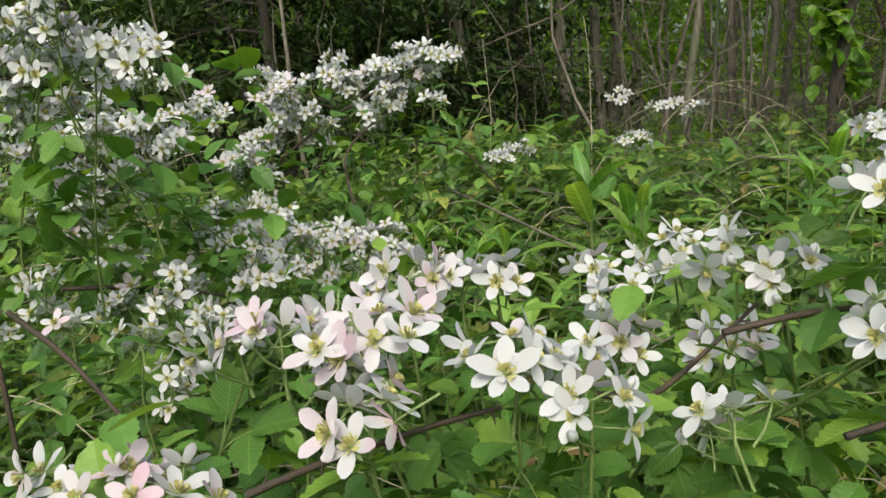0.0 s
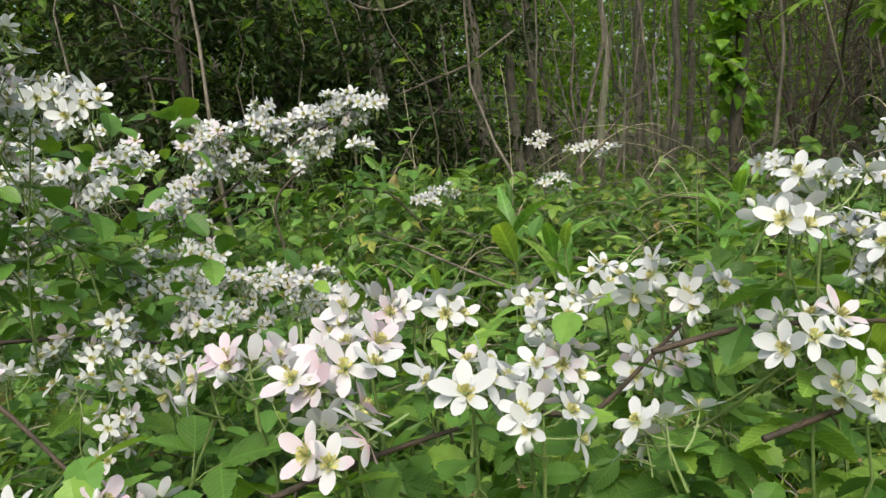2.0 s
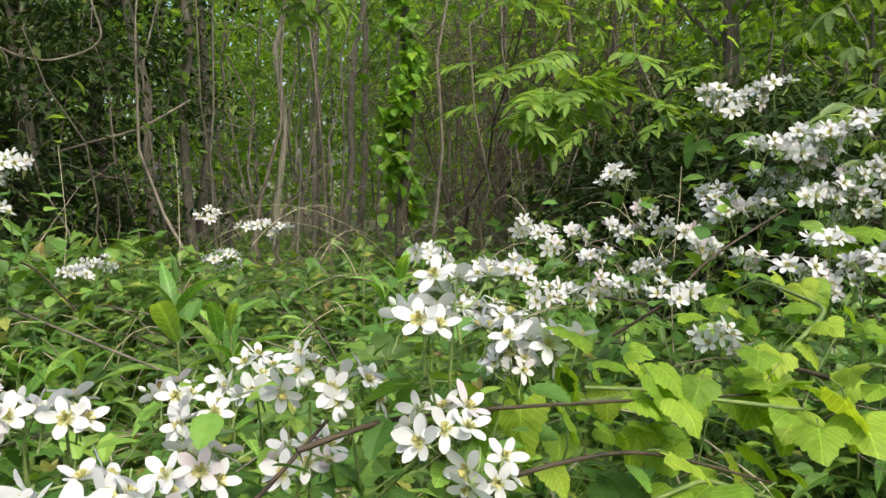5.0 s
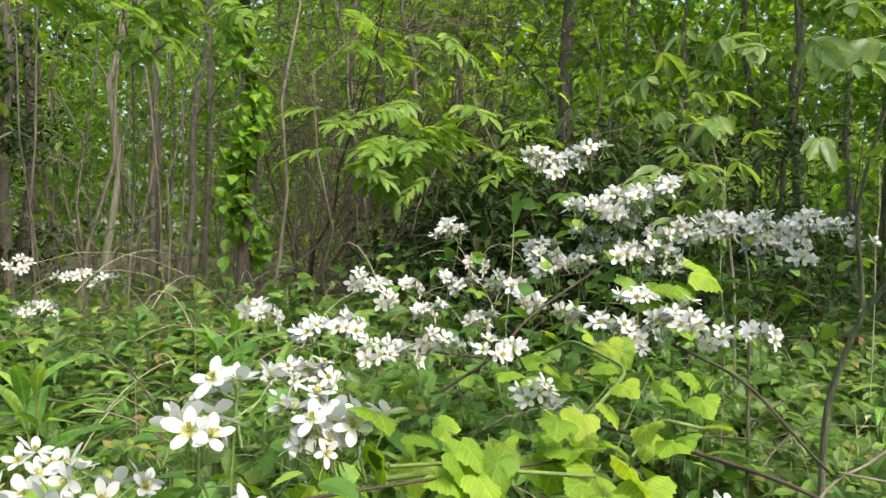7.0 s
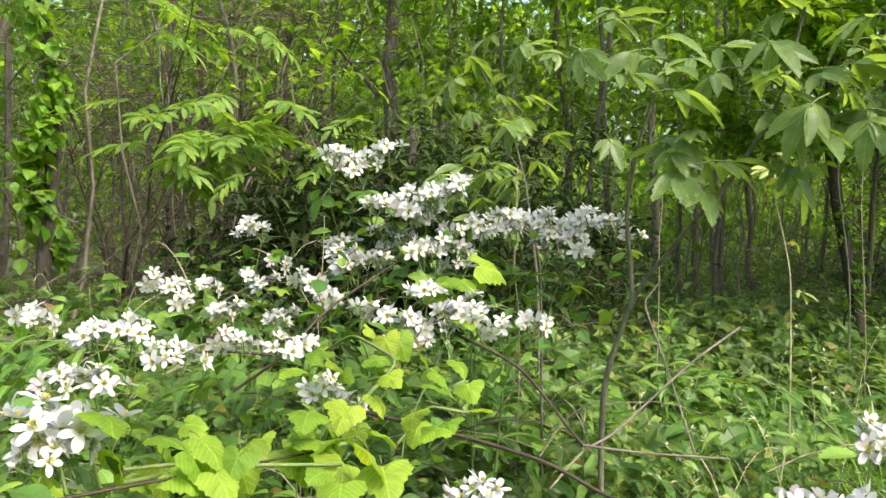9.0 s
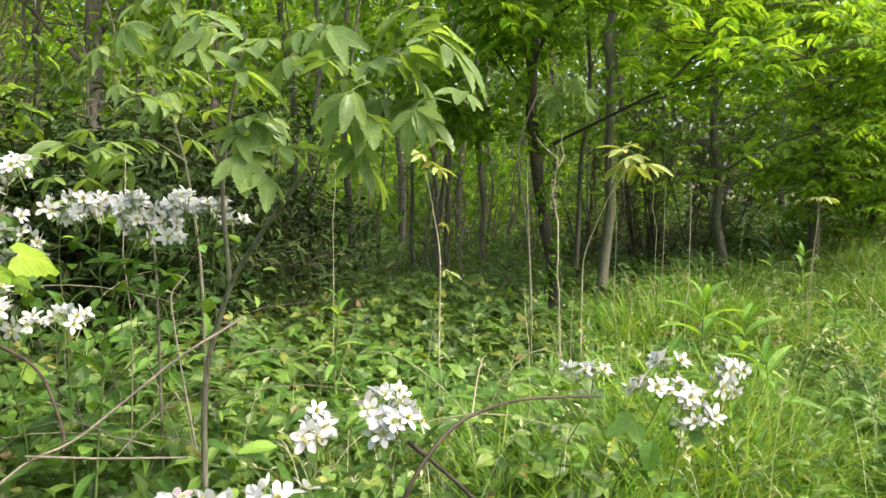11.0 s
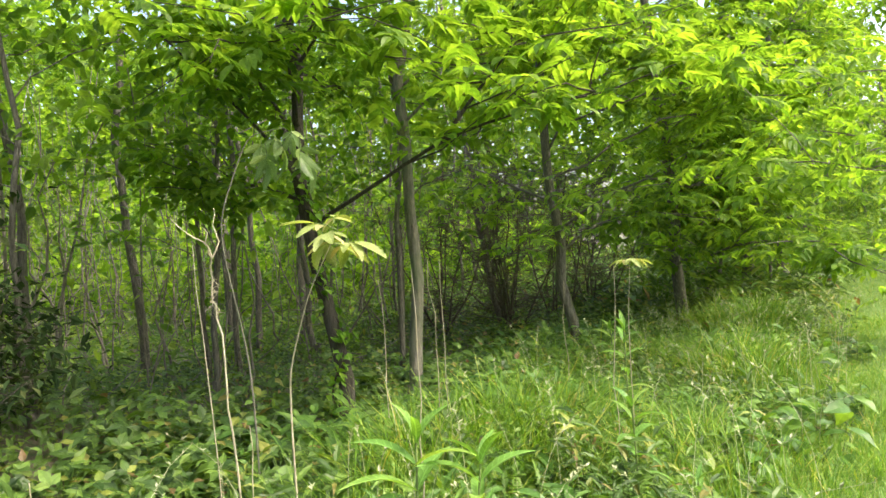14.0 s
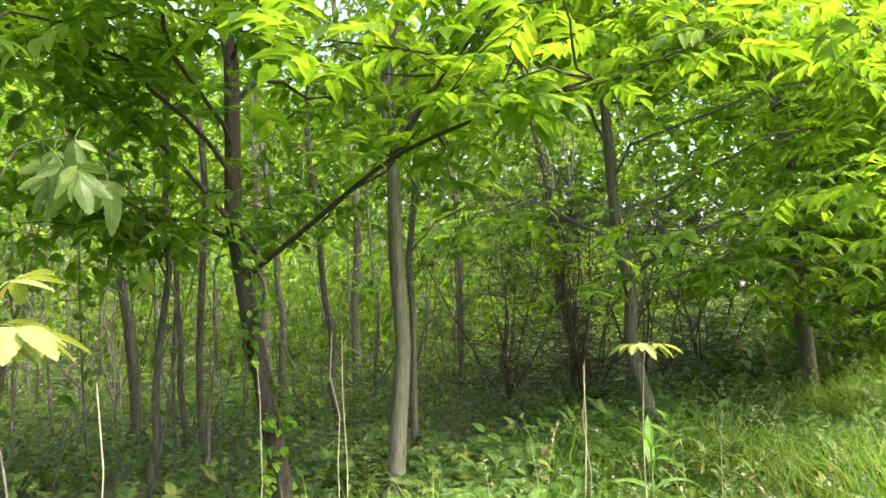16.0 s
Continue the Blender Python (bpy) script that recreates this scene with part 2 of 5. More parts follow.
def part(name, data, parent, m=None, label=""):
    ob = new(name, data)
    ob.parent = parent
    if m is not None:
        ob.matrix_basis = m
    return tagged(ob, label)


def moved(geos, by):
    return [(np.asarray(v) - np.asarray(by), f, k) for v, f, k in geos]


def curve_pts(a, b, c, d, n):
    s = np.linspace(0, 1, n)[:, None]
    a, b, c, d = (np.asarray(q, float) for q in (a, b, c, d))
    return a * (1 - s) ** 3 + 3 * b * s * (1 - s) ** 2 + 3 * c * s * s * (1 - s) + d * s ** 3


def tube(pts, r0, r1, sides=6, k=0, wob=0.0):
    """A tapering round stem along points."""
    pts = np.asarray(pts, float)
    n = len(pts)
    tan = np.gradient(pts, axis=0)
    tan /= np.linalg.norm(tan, axis=1)[:, None] + 1e-9
    ref = np.array([0.31, 0.9, 0.2]) if abs(tan[0][2]) > 0.7 else np.array([0.0, 0.0, 1.0])
    u = np.cross(tan, ref)
    u /= np.linalg.norm(u, axis=1)[:, None]
    w = np.cross(tan, u)
    rad = np.linspace(r0, r1, n)
    ang = np.arange(sides) * 2 * math.pi / sides
    bump = 1 + wob * rng.uniform(-1, 1, (n, sides))
    V = pts[:, None, :] + rad[:, None, None] * bump[:, :, None] * (np.cos(ang)[None, :, None] * u[:, None, :] + np.sin(ang)[None, :, None] * w[:, None, :])
    i = np.arange(n - 1)[:, None] * sides
    j = np.arange(sides)[None, :]
    j2 = (j + 1) % sides
    F = np.stack([i + j, i + j2, i + sides + j2, i + sides + j], -1).reshape(-1, 4)
    return V.reshape(-1, 3), F, k


def wander(a, b, n, amount):
    """A crooked line from a to b."""
    s = np.linspace(0, 1, n)[:, None]
    p = np.asarray(a) * (1 - s) + np.asarray(b) * s
    j = np.cumsum(rng.normal(0, 1, (n, 3)), axis=0)
    j = j - j[0] - s * (j[-1] - j[0])
    return p + j * amount / math.sqrt(n)


def leaf_shape(kind):
    """Leaves of length 1 along +y, facing +z."""
    if kind == "dart":
        return np.array([(0, 0, 0), (0.2, 0.42, 0.05), (0, 1, -0.12), (-0.2, 0.42, 0.05)]), np.array([(0, 1, 2), (0, 2, 3)])
    if kind == "plain":
        return np.array([(0, 0, 0), (0.24, 0.4, 0.05), (0, 1, -0.2), (-0.24, 0.4, 0.05), (0, 0.45, -0.02)]), np.array([(0, 1, 4), (1, 2, 4), (2, 3, 4), (3, 0, 4)])
    if kind == "oval":
        return (np.array([(0, 0, 0), (0.24, 0.25, 0.05), (0.25, 0.6, 0.02), (0, 1, -0.22), (-0.25, 0.6, 0.02), (-0.24, 0.25, 0.05), (0, 0.45, -0.02)]),
                np.array([(0, 1, 6), (1, 2, 6), (2, 3, 6), (3, 4, 6), (4, 5, 6), (5, 0, 6)]))
    if kind == "lance":
        return (np.array([(0, 0, 0), (0.12, 0.3, 0.05), (0.09, 0.65, 0.0), (0, 1, -0.25), (-0.09, 0.65, 0.0), (-0.12, 0.3, 0.05), (0, 0.35, 0.0), (0, 0.68, -0.05)]),
                np.array([(0, 1, 6), (1, 2, 7), (1, 7, 6), (2, 3, 7), (3, 4, 7), (4, 5, 7), (5, 6, 7), (5, 0, 6)]))
    if kind == "blade":
        return (np.array([(-0.012, 0, 0), (0.012, 0, 0), (-0.009, 0.55, -0.03), (0.009, 0.55, -0.03), (0, 1, -0.28)]),
                np.array([(0, 1, 3), (0, 3, 2), (2, 3, 4)]))
    if kind == "toothed":
        n, rows = 7, []
        for i in range(n + 1):
            y = i / n
            w = 0.36 * math.sin(math.pi * min(1, y * 0.93 + 0.06)) ** 0.8 * (1 - 0.25 * y)
            rows.append((y, w, -0.2 * y * y))
        V, F = [], []
        for i, (y, w, z) in enumerate(rows):
            V += [(-w, y, z + 0.25 * w), (-w * 1.0 - 0.03 * (0 < i < n), y + 0.06, z + 0.22 * w), (0, y, z), (w, y, z + 0.25 * w), (w + 0.03 * (0 < i < n), y + 0.06, z + 0.22 * w)]
        for i in range(n):
            a, b = i * 5, i * 5 + 5
            F += [(a + 2, b + 2, b), (a + 2, b, a + 1), (a + 2, a + 1, a), (a + 2, b + 3, b + 2), (a + 2, a + 4, b + 3), (a + 2, a + 3, a + 4)]
        return np.array(V), np.array(F)
    if kind == "triple":
        V, F = [], []
        for yaw, s, y0 in ((0.0, 0.62, 0.38), (1.15, 0.5, 0.36), (-1.15, 0.5, 0.36)):
            pts = np.array([(0, 0, 0), (0.2, 0.2, 0.05), (0.23, 0.34, 0.03), (0.3, 0.42, 0.05), (0.2, 0.66, 0.0), (0, 1, -0.16), (-0.2, 0.66, 0.0), (-0.3, 0.42, 0.05), (-0.23, 0.34, 0.03), (-0.2, 0.2, 0.05), (0, 0.5, -0.03)]) * s
            c, d = math.cos(yaw), math.sin(yaw)
            k = len(V)
            V += [(x * c - y * d, x * d + y * c + y0, z) for x, y, z in pts]
            F += [(k + i, k + (i + 1) % 10, k + 10) for i in range(10)]
        k = len(V)
        V += [(-0.012, 0, 0), (0.012, 0, 0), (0, 0.4, 0.01)]
        F.append((k, k + 1, k + 2))
        return np.array(V), np.array(F)
    if kind == "grape":
        V, n = [(0, 0.28, 0.0)], 30
        for i in range(n):
            a = 2 * math.pi * (i + 0.5) / n
            r = 0.5 + 0.06 * math.cos(3 * a) + (0.03 if i % 2 else -0.025)
            notch = max(0, 1 - abs(a - math.pi) / 0.5)
            r *= 1 - 0.55 * notch
            point = max(0, 1 - min(a, 2 * math.pi - a) / 0.5)
            r += 0.16 * point
            V.append((r * math.sin(a), 0.28 + 0.9 * r * math.cos(a), -0.35 * r * r + 0.03 * math.sin(5 * a)))
        inner = [(0.5 * x, 0.28 + 0.5 * (y - 0.28), 0.03 - 0.06 * abs(math.sin(2.5 * math.atan2(x, y - 0.28)))) for x, y, z in V[1:]]
        V += inner
        F = []
        for i in range(n):
            j = (i + 1) % n
            F += [(1 + i, 1 + n + i, 1 + n + j), (1 + i, 1 + n + j, 1 + j), (0, 1 + n + j, 1 + n + i)]
        return np.array(V), np.array(F)
    raise ValueError(kind)


def strewn(shape, pos, yaw, pitch, roll, size, k=0, width=1.0):
    """Copies of a leaf shape joined into one piece: turned by yaw, raised by pitch, rolled about its length."""
    V, F = shape
    V = V * np.array([1, 1, 1.0])
    pos = np.asarray(pos, float)
    n = len(pos)
    yaw, pitch, roll, size, width = (np.broadcast_to(np.asarray(a, float), (n,)) for a in (yaw, pitch, roll, size, width))
    x, y, z = (V[None, :, i] * size[:, None] for i in range(3))
    x = x * width[:, None]
    cr, sr = np.cos(roll)[:, None], np.sin(roll)[:, None]
    x, z = x * cr + z * sr, -x * sr + z * cr
    cp, sp = np.cos(pitch)[:, None], np.sin(pitch)[:, None]
    y, z = y * cp - z * sp, y * sp + z * cp
    cy, sy = np.cos(yaw)[:, None], np.sin(yaw)[:, None]
    x, y = x * cy - y * sy, x * sy + y * cy
    P = np.stack([x, y, z], -1) + pos[:, None, :]
    return P.reshape(-1, 3), (F[None] + (np.arange(n) * len(V))[:, None, None]).reshape(-1, F.shape[1]), k


# ---- the lie of the land ----
def smooth(a, b, x):
    s = np.clip((x - a) / (b - a), 0, 1)
    return s * s * (3 - 2 * s)


def edge_y(x):
    """Where the mown grass ends, going north."""
    return np.interp(x, [-30, -1, 0.5, 2.5, 5, 11, 17, 24, 60], [1.5, 0.35, 0.32, -0.75, -1.75, -3.2, -4.4, -5.6, -9.0])


def land(x, y):
    d = np.asarray(y) - edge_y(x)
    return 0.55 * smooth(1.2, 6.0, d) * (1 - 0.6 * smooth(5, 10, np.asarray(x, float))) + 0.03 * np.sin(1.7 * np.asarray(x)) * np.sin(1.3 * np.asarray(y))


def build_ground():
    xs = np.concatenate([[-1500, -400, -120, -50], np.arange(-30, 60, 0.6), [80, 140, 400, 1500]])
    ys = np.concatenate([[-1500, -400, -120, -50], np.arange(-30, 50, 0.6), [80, 140, 400, 1500]])
    X, Y = np.meshgrid(xs, ys)
    near = (np.abs(X) < 70) & (np.abs(Y) < 60)
    Z = np.where(near, land(X, Y), 0.2)
    V = np.stack([X, Y, Z], -1).reshape(-1, 3)
    nx, ny = len(xs), len(ys)
    i, j = np.meshgrid(np.arange(nx - 1), np.arange(ny - 1))
    a = (j * nx + i).ravel()
    me = mesh_of("ground", [(V, np.stack([a, a + 1, a + nx + 1, a + nx], -1), 0)], [ground_mat()])
    at = me.attributes.new("wooded", "FLOAT", "POINT")
    at.data.foreach_set("value", smooth(0.0, 1.2, (Y - edge_y(X))).ravel().astype(np.float32))
    return tagged(new("ground", me), "mown grass running into brown woodland floor", "ground", kind="structure")


build_ground()


def build_path():
    """The pale paved trail that bends away behind the trees."""
    mid = np.array([(-30, -5.5), (0, -6.0), (9, -6.1), (14, -6.5), (18.5, -7.2), (22, -8.2), (25, -9.8), (28, -12.5), (31, -17), (33, -24)])
    s = np.linspace(0, len(mid) - 1, 90)
    m = np.stack([np.interp(s, np.arange(len(mid)), mid[:, i]) for i in (0, 1)], -1)
    for _ in range(6):
        m[1:-1] = (m[:-2] + 2 * m[1:-1] + m[2:]) / 4
    t = np.gradient(m, axis=0)
    t /= np.linalg.norm(t, axis=1)[:, None]
    nrm = np.stack([-t[:, 1], t[:, 0]], -1)
    ring = []
    for off, z in ((-1.25, -0.05), (-1.2, 0.05), (-0.6, 0.065), (0, 0.07), (0.6, 0.065), (1.2, 0.05), (1.25, -0.05)):
        ring.append(np.column_stack([m + nrm * off, np.full(len(m), z)]))
    V = np.stack(ring, 1).reshape(-1, 3)
    k = 7
    a = (np.arange(len(m) - 1)[:, None] * k + np.arange(k - 1)[None]).ravel()
    me = mesh_of("paved_path", [(V, np.stack([a, a + k, a + k + 1, a + 1], -1), 0)], [M_PAVING])
    tagged(new("paved_path", me), "pale grey paved trail curving away through mown grass", "path", kind="structure")


build_path()

# ---- trees ----
DART, PLAIN, OVAL, LANCE, BLADE, TRIPLE = leaf_shape("dart"), leaf_shape("plain"), leaf_shape("oval"), leaf_shape("lance"), leaf_shape("blade"), leaf_shape("triple")


def compound_leaf(leaflets=7, reach=0.26, droop=0.14):
    """A feathered leaf: a stalk along +y with paired leaflets, for sprays."""
    pos, yaw, pitch, size = [], [], [], []
    pairs = leaflets // 2
    for i in range(pairs):
        y = reach * (0.35 + 0.6 * i / pairs)
        for s in (-1, 1):
            pos.append((0, y, -droop * y * y * 2))
            yaw.append(s * -0.95)
            pitch.append(-0.1)
            size.append(0.34 + 0.1 * math.sin(3 * i / pairs))
    pos.append((0, reach, -droop * reach * reach * 2))
    yaw.append(0), pitch.append(-0.25), size.append(0.42)
    v, f, _ = strewn(OVAL, pos, yaw, pitch, 0.0, np.array(size) * reach * 1.3, width=0.8)
    s = np.array([(-0.004, 0, 0), (0.004, 0, 0), (0, reach, -droop * reach * reach * 2)])
    return np.concatenate([v, s]), np.concatenate([f, [(len(v), len(v) + 1, len(v) + 2)]])


FEATHER = compound_leaf()
FEATHER_SMALL = compound_leaf(5, 0.2, 0.4)


def tree(base, lean, r, height, label, bark, limbs=5, low=1.6, reach=1.6, leaf="oval", leaves=900, size=0.09, leaf_mat_=None, toward=None, name="tree", rise=0.45, extra=(), twigs=5, flat=0.6, crook=0.018):
    """A trunk with limbs and a leafy crown."""
    x, y = base
    z0 = float(land(x, y)) - 0.08
    origin = np.array([x, y, z0])
    th = thing(name, origin, label, "tree", "trees of the wood edge")
    top = origin + np.array([lean[0] * height, lean[1] * height, height])
    pts = wander(origin, top, 14, 0.05 + crook * height)
    pts[0] = origin
    trunk = [tube(pts, r * 1.02, r * 0.35, 9, 0, 0.08)]
    flare = tube(np.array([origin, origin + (0, 0, 0.12), origin + (0.0, 0, 0.3)]), r * 1.25, r * 1.0, 9, 0, 0.15)
    part("trunk", mesh_of("trunk", moved(trunk + [flare], origin), [bark]), th)
    spots = []
    for i in range(limbs):
        h = low + (height * 0.92 - low) * (i / max(1, limbs - 1)) ** 1.1
        s = h / height * 13
        a = np.array([np.interp(s, np.arange(14), pts[:, c]) for c in range(3)])
        ang = rng.uniform(0, 2 * math.pi) if toward is None or i % 3 == 2 else toward + rng.uniform(-0.9, 0.9)
        L = reach * rng.uniform(0.7, 1.15) * (1 - 0.4 * h / height)
        way = np.array([math.cos(ang), math.sin(ang), 0])
        b = a + way * L + np.array([0, 0, L * rng.uniform(0.5, 1.2) * rise])
        q = curve_pts(a, a + way * L * 0.3 + (0, 0, L * 0.3 * rise * 2), a + way * L * 0.7 + (0, 0, L * rise), b, 9) + np.cumsum(rng.normal(0, 0.02 * L, (9, 3)), axis=0) - np.linspace(0, 1, 9)[:, None] ** 2.5 * np.array([0, 0, 0.16 * L])
        q[0] = a
        rl = r * 0.32 * (1 - 0.5 * h / height)
        geo = [tube(q, rl, rl * 0.25, 5)]
        for _ in range(twigs):
            k = rng.integers(2, 9)
            w2 = way * rng.uniform(0.1, 0.6) + np.append(rng.normal(0, 0.7, 2), rng.normal(0.05, 0.25))
            w2 /= np.linalg.norm(w2)
            l2 = L * rng.uniform(0.25, 0.55)
            q2 = wander(q[k], q[k] + w2 * l2, 5, 0.04)
            geo.append(tube(q2, rl * 0.35, rl * 0.08, 3))
            spots += list(q2[1:])
        spots += list(q[4:])
        part("limb", mesh_of("limb", moved(geo, origin), [bark]), th)
    for q in extra:
        q = np.array(q, float)
        s = np.linspace(0, len(q) - 1, 12)
        q = np.stack([np.interp(s, np.arange(len(q)), q[:, c]) for c in range(3)], -1)
        q[1:-1] = (q[:-2] + 2 * q[1:-1] + q[2:]) / 4
        geo = [tube(q, r * 0.3, r * 0.09, 7)]
        for k in (4, 6, 7, 8, 9, 10, 11, 11):
            q2 = wander(q[k], q[k] + np.append(rng.normal(0, 0.75, 2), rng.normal(0.15, 0.12)), 6, 0.05)
            geo.append(tube(q2, r * 0.12, r * 0.04, 4))
            spots += list(q2[1:])
        part("limb", mesh_of("limb", moved(geo, origin), [bark]), th)
    spots = np.array(spots)
    if leaves:
        p = spots[rng.integers(0, len(spots), leaves)] + rng.normal(0, 0.17, (leaves, 3)) * np.array([1, 1, flat])
        n = leaves
        shape = {"oval": OVAL, "dart": DART, "feather": FEATHER, "lance": LANCE}[leaf]
        if leaf == "feather":
            g = strewn(shape, p, rng.uniform(0, 6.28, n), rng.normal(-0.12, 0.22, n), rng.normal(0, 0.28, n), rng.uniform(0.75, 1.2, n) * size)
        else:
            g = strewn(shape, p, rng.uniform(0, 6.28, n), rng.normal(-0.35, 0.4, n), rng.normal(0, 0.5, n), rng.uniform(0.6, 1.3, n) * size)
        part("crown", mesh_of("crown", moved([g], origin), [leaf_mat_ or M_CROWN], False), th)
    return th


def creeper(pts, name, label, r, n, size, spread):
    """A leafy vine winding up a trunk."""
    pts = np.asarray(pts, float)
    origin = pts[0]
    th = thing(name, origin, label, "vine")
    s = np.linspace(0, len(pts) - 1, 50)
    line = np.stack([np.interp(s, np.arange(len(pts)), pts[:, i]) for i in range(3)], -1)
    a = np.linspace(0, 16, 50)
    line[:, 0] += np.cos(a) * (r + 0.012)
    line[:, 1] += np.sin(a) * (r + 0.012)
    part("stem", mesh_of("stem", moved([tube(line, 0.008, 0.004, 5)], origin), [M_CANE]), th)
    i = rng.integers(0, 50, n)
    p = line[i] + rng.normal(0, spread, (n, 3))
    g = strewn(OVAL, p, rng.uniform(2.2, 5.0, n), rng.normal(-0.6, 0.5, n), rng.normal(0, 0.4, n), rng.uniform(0.6, 1.3, n) * size, width=1.4)
    part("leaves", mesh_of("leaves", moved([g], origin), [M_IVY], False), th)


# nearer trees of the north side: place, lean, trunk radius
NORTH = [
    (2.60, 5.17, 0.03, 0.03, 0.062), (0.34, 6.95, 0.02, 0.04, 0.045), (0.13, 7.60, 0.03, 0.05, 0.056), (1.24, 7.33, -0.06, 0.08, 0.068),
    (1.63, 7.70, 0.0, 0.06, 0.062), (1.99, 6.33, 0.11, 0.03, 0.038), (3.13, 7.58, 0.15, 0.03, 0.054), (3.03, 8.18, 0.1, 0.04, 0.045),
    (5.40, 7.20, 0.02, 0.03, 0.086), (1.87, 8.16, -0.02, 0.05, 0.07), (3.83, 8.83, 0.08, 0.0, 0.06), (4.58, 6.84, 0.07, 0.0, 0.048), (3.85, 10.15, 0.06, 0.0, 0.052),
]
for i, (x, y, lx, ly, r) in enumerate(NORTH):
    r *= 0.8
    bark = M_BARK_LIGHT if i in (1, 5) else M_BARK_DARK if i in (8, 0) else M_BARK
    tree((x, y), (lx, ly), r, rng.uniform(6.0, 8.5), "slender forest tree with grey brown bark and sparse leaves", bark, 6, 1.9 if i else 2.6, 1.7, "oval", 320, 0.085, M_DEEP)
zi = float(land(2.6, 5.17))
creeper([(2.6, 5.17, zi + 0.55), (2.66, 5.22, zi + 2.2), (2.75, 5.3, zi + 4.6)], "creeper_vine", "bright green creeper climbing the trunk of a tree", 0.062, 1000, 0.1, 0.06)

# open-grown tree behind the brambles, with a forked crown
tree((5.59, 4.91), (0.06, 0.0), 0.088, 7.0, "forest tree with forked upswept limbs and fresh leaves", M_BARK, 7, 3.0, 2.1, "oval", 2200, 0.1, M_CROWN, rise=0.9, crook=0.008, extra=[[(5.72, 4.91, 2.6), (5.92, 4.66, 2.95), (6.15, 4.4, 3.4), (6.35, 4.2, 4.0)], [(5.74, 4.91, 2.75), (5.84, 4.8, 3.2), (5.9, 4.72, 4.0)], [(5.7, 4.91, 2.5), (5.45, 5.2, 2.95), (5.15, 5.5, 3.3)]])
# trees of the east side, along the mown edge
tree((7.32, 1.04), (-0.03, 0.06), 0.06, 6.5, "dark-barked tree with wide low limbs and feathery green leaves", M_BARK_DARK, 15, 2.3, 2.6, "feather", 1500, 0.85, M_CROWN, -2.2, rise=0.3, twigs=8, flat=0.3, extra=[[(7.41, 1.16, 1.77), (7.26, 0.65, 1.98), (7.08, 0.08, 2.23), (7.00, -0.43, 2.33), (6.92, -0.96, 2.39)], [(7.40, 1.18, 1.84), (7.20, 1.22, 2.06), (6.91, 1.32, 2.38), (6.55, 1.58, 2.79), (6.25, 1.70, 3.02)], [(7.39, 1.20, 1.87), (7.26, 1.57, 2.06), (7.12, 2.06, 2.11)], [(7.08, 0.08, 2.22), (7.07, -0.15, 2.48), (7.10, -0.47, 2.82)]])
tree((8.05, 0.74), (0.01, -0.04), 0.056, 7.5, "straight grey-barked tree with feathery green leaves", M_BARK_LIGHT, 12, 2.5, 2.3, "feather", 950, 0.85, M_CROWN, -1.5, rise=0.4, twigs=8, flat=0.35)
tree((10.4, -0.4), (-0.04, 0.1), 0.062, 6.5, "leaning tree with a low spreading feathery crown", M_BARK, 16, 1.35, 3.1, "feather", 2000, 0.9, M_CROWN, -1.6, rise=0.25, twigs=8, flat=0.4)
tree((12.6, -1.6), (-0.02, 0.05), 0.085, 7.0, "spreading edge tree with bright hanging leaves", M_BARK, 15, 1.0, 2.6, "feather", 2800, 0.95, M_CROWN, -1.6, rise=0.25, twigs=7, flat=0.5)
EAST = [(9.28, 1.24, -0.03, -0.02, 0.04), (10.27, 2.62, -0.06, 0.03, 0.051), (13.28, 0.96, -0.05, 0.1, 0.055), (11.21, 4.26, 0.03, 0.04, 0.08), (12.35, 3.78, 0.03, 0.04, 0.08),
        (9.02, 4.04, -0.03, -0.04, 0.063), (10.36, 3.42, 0.03, 0.08, 0.05), (7.0, 3.6, 0.04, 0.02, 0.05), (8.2, 2.4, 0.06, 0.0, 0.035)]
for x, y, lx, ly, r in EAST:
    tree((x, y), (lx, ly), r * 0.8, rng.uniform(5.5, 8.0), "slender forest tree with bare lower trunk", M_BARK, 5, 2.0, 1.6, "oval", 420, 0.09, M_CROWN)
zb = float(land(7.32, 1.04))
creeper([(7.32, 1.04, zb), (7.28, 1.1, zb + 1.1), (7.26, 1.14, zb + 1.9)], "creeper_vine", "dark green creeper on the lower trunk of a tree", 0.06, 260, 0.06, 0.05)

# leafy young trees that catch the light at the wood edge
for x, y, h in ((6.4, 3.0, 4.6), (4.2, 5.2, 5.0), (7.6, 2.3, 4.2), (6.1, 3.7, 4.2), (8.6, 3.0, 5.0), (6.9, 4.6, 5.5)):
    tree((x, y), (rng.uniform(-0.05, 0.05), -0.03), 0.028, h, "young tree with airy light green leaves", M_BARK, 10, 1.5, 1.5, "oval", 850, 0.11, M_CROWN, twigs=6, flat=0.35, rise=0.4, name="young_tree")

# dark evergreens in the wood
for x, y, h in ((-0.6, 7.1, 3.2), (1.0, 7.9, 3.0), (-1.8, 6.8, 3.4), (-2.9, 6.6, 3.4), (4.6, 4.2, 1.2), (4.3, 3.4, 1.6), (5.4, 3.3, 1.7), (5.0, 4.6, 1.2), (3.9, 3.3, 1.3), (0.2, 7.0, 2.8), (-1.2, 6.3, 3.0)):
    tree((x, y), (0.02, 0.0), 0.06, h, "dark evergreen cedar with dense drooping boughs", M_BARK_DARK, 26, 0.25, 1.2, "dart", 5200, 0.1, M_CEDAR, rise=0.1, twigs=6, flat=0.5, name="cedar_tree")

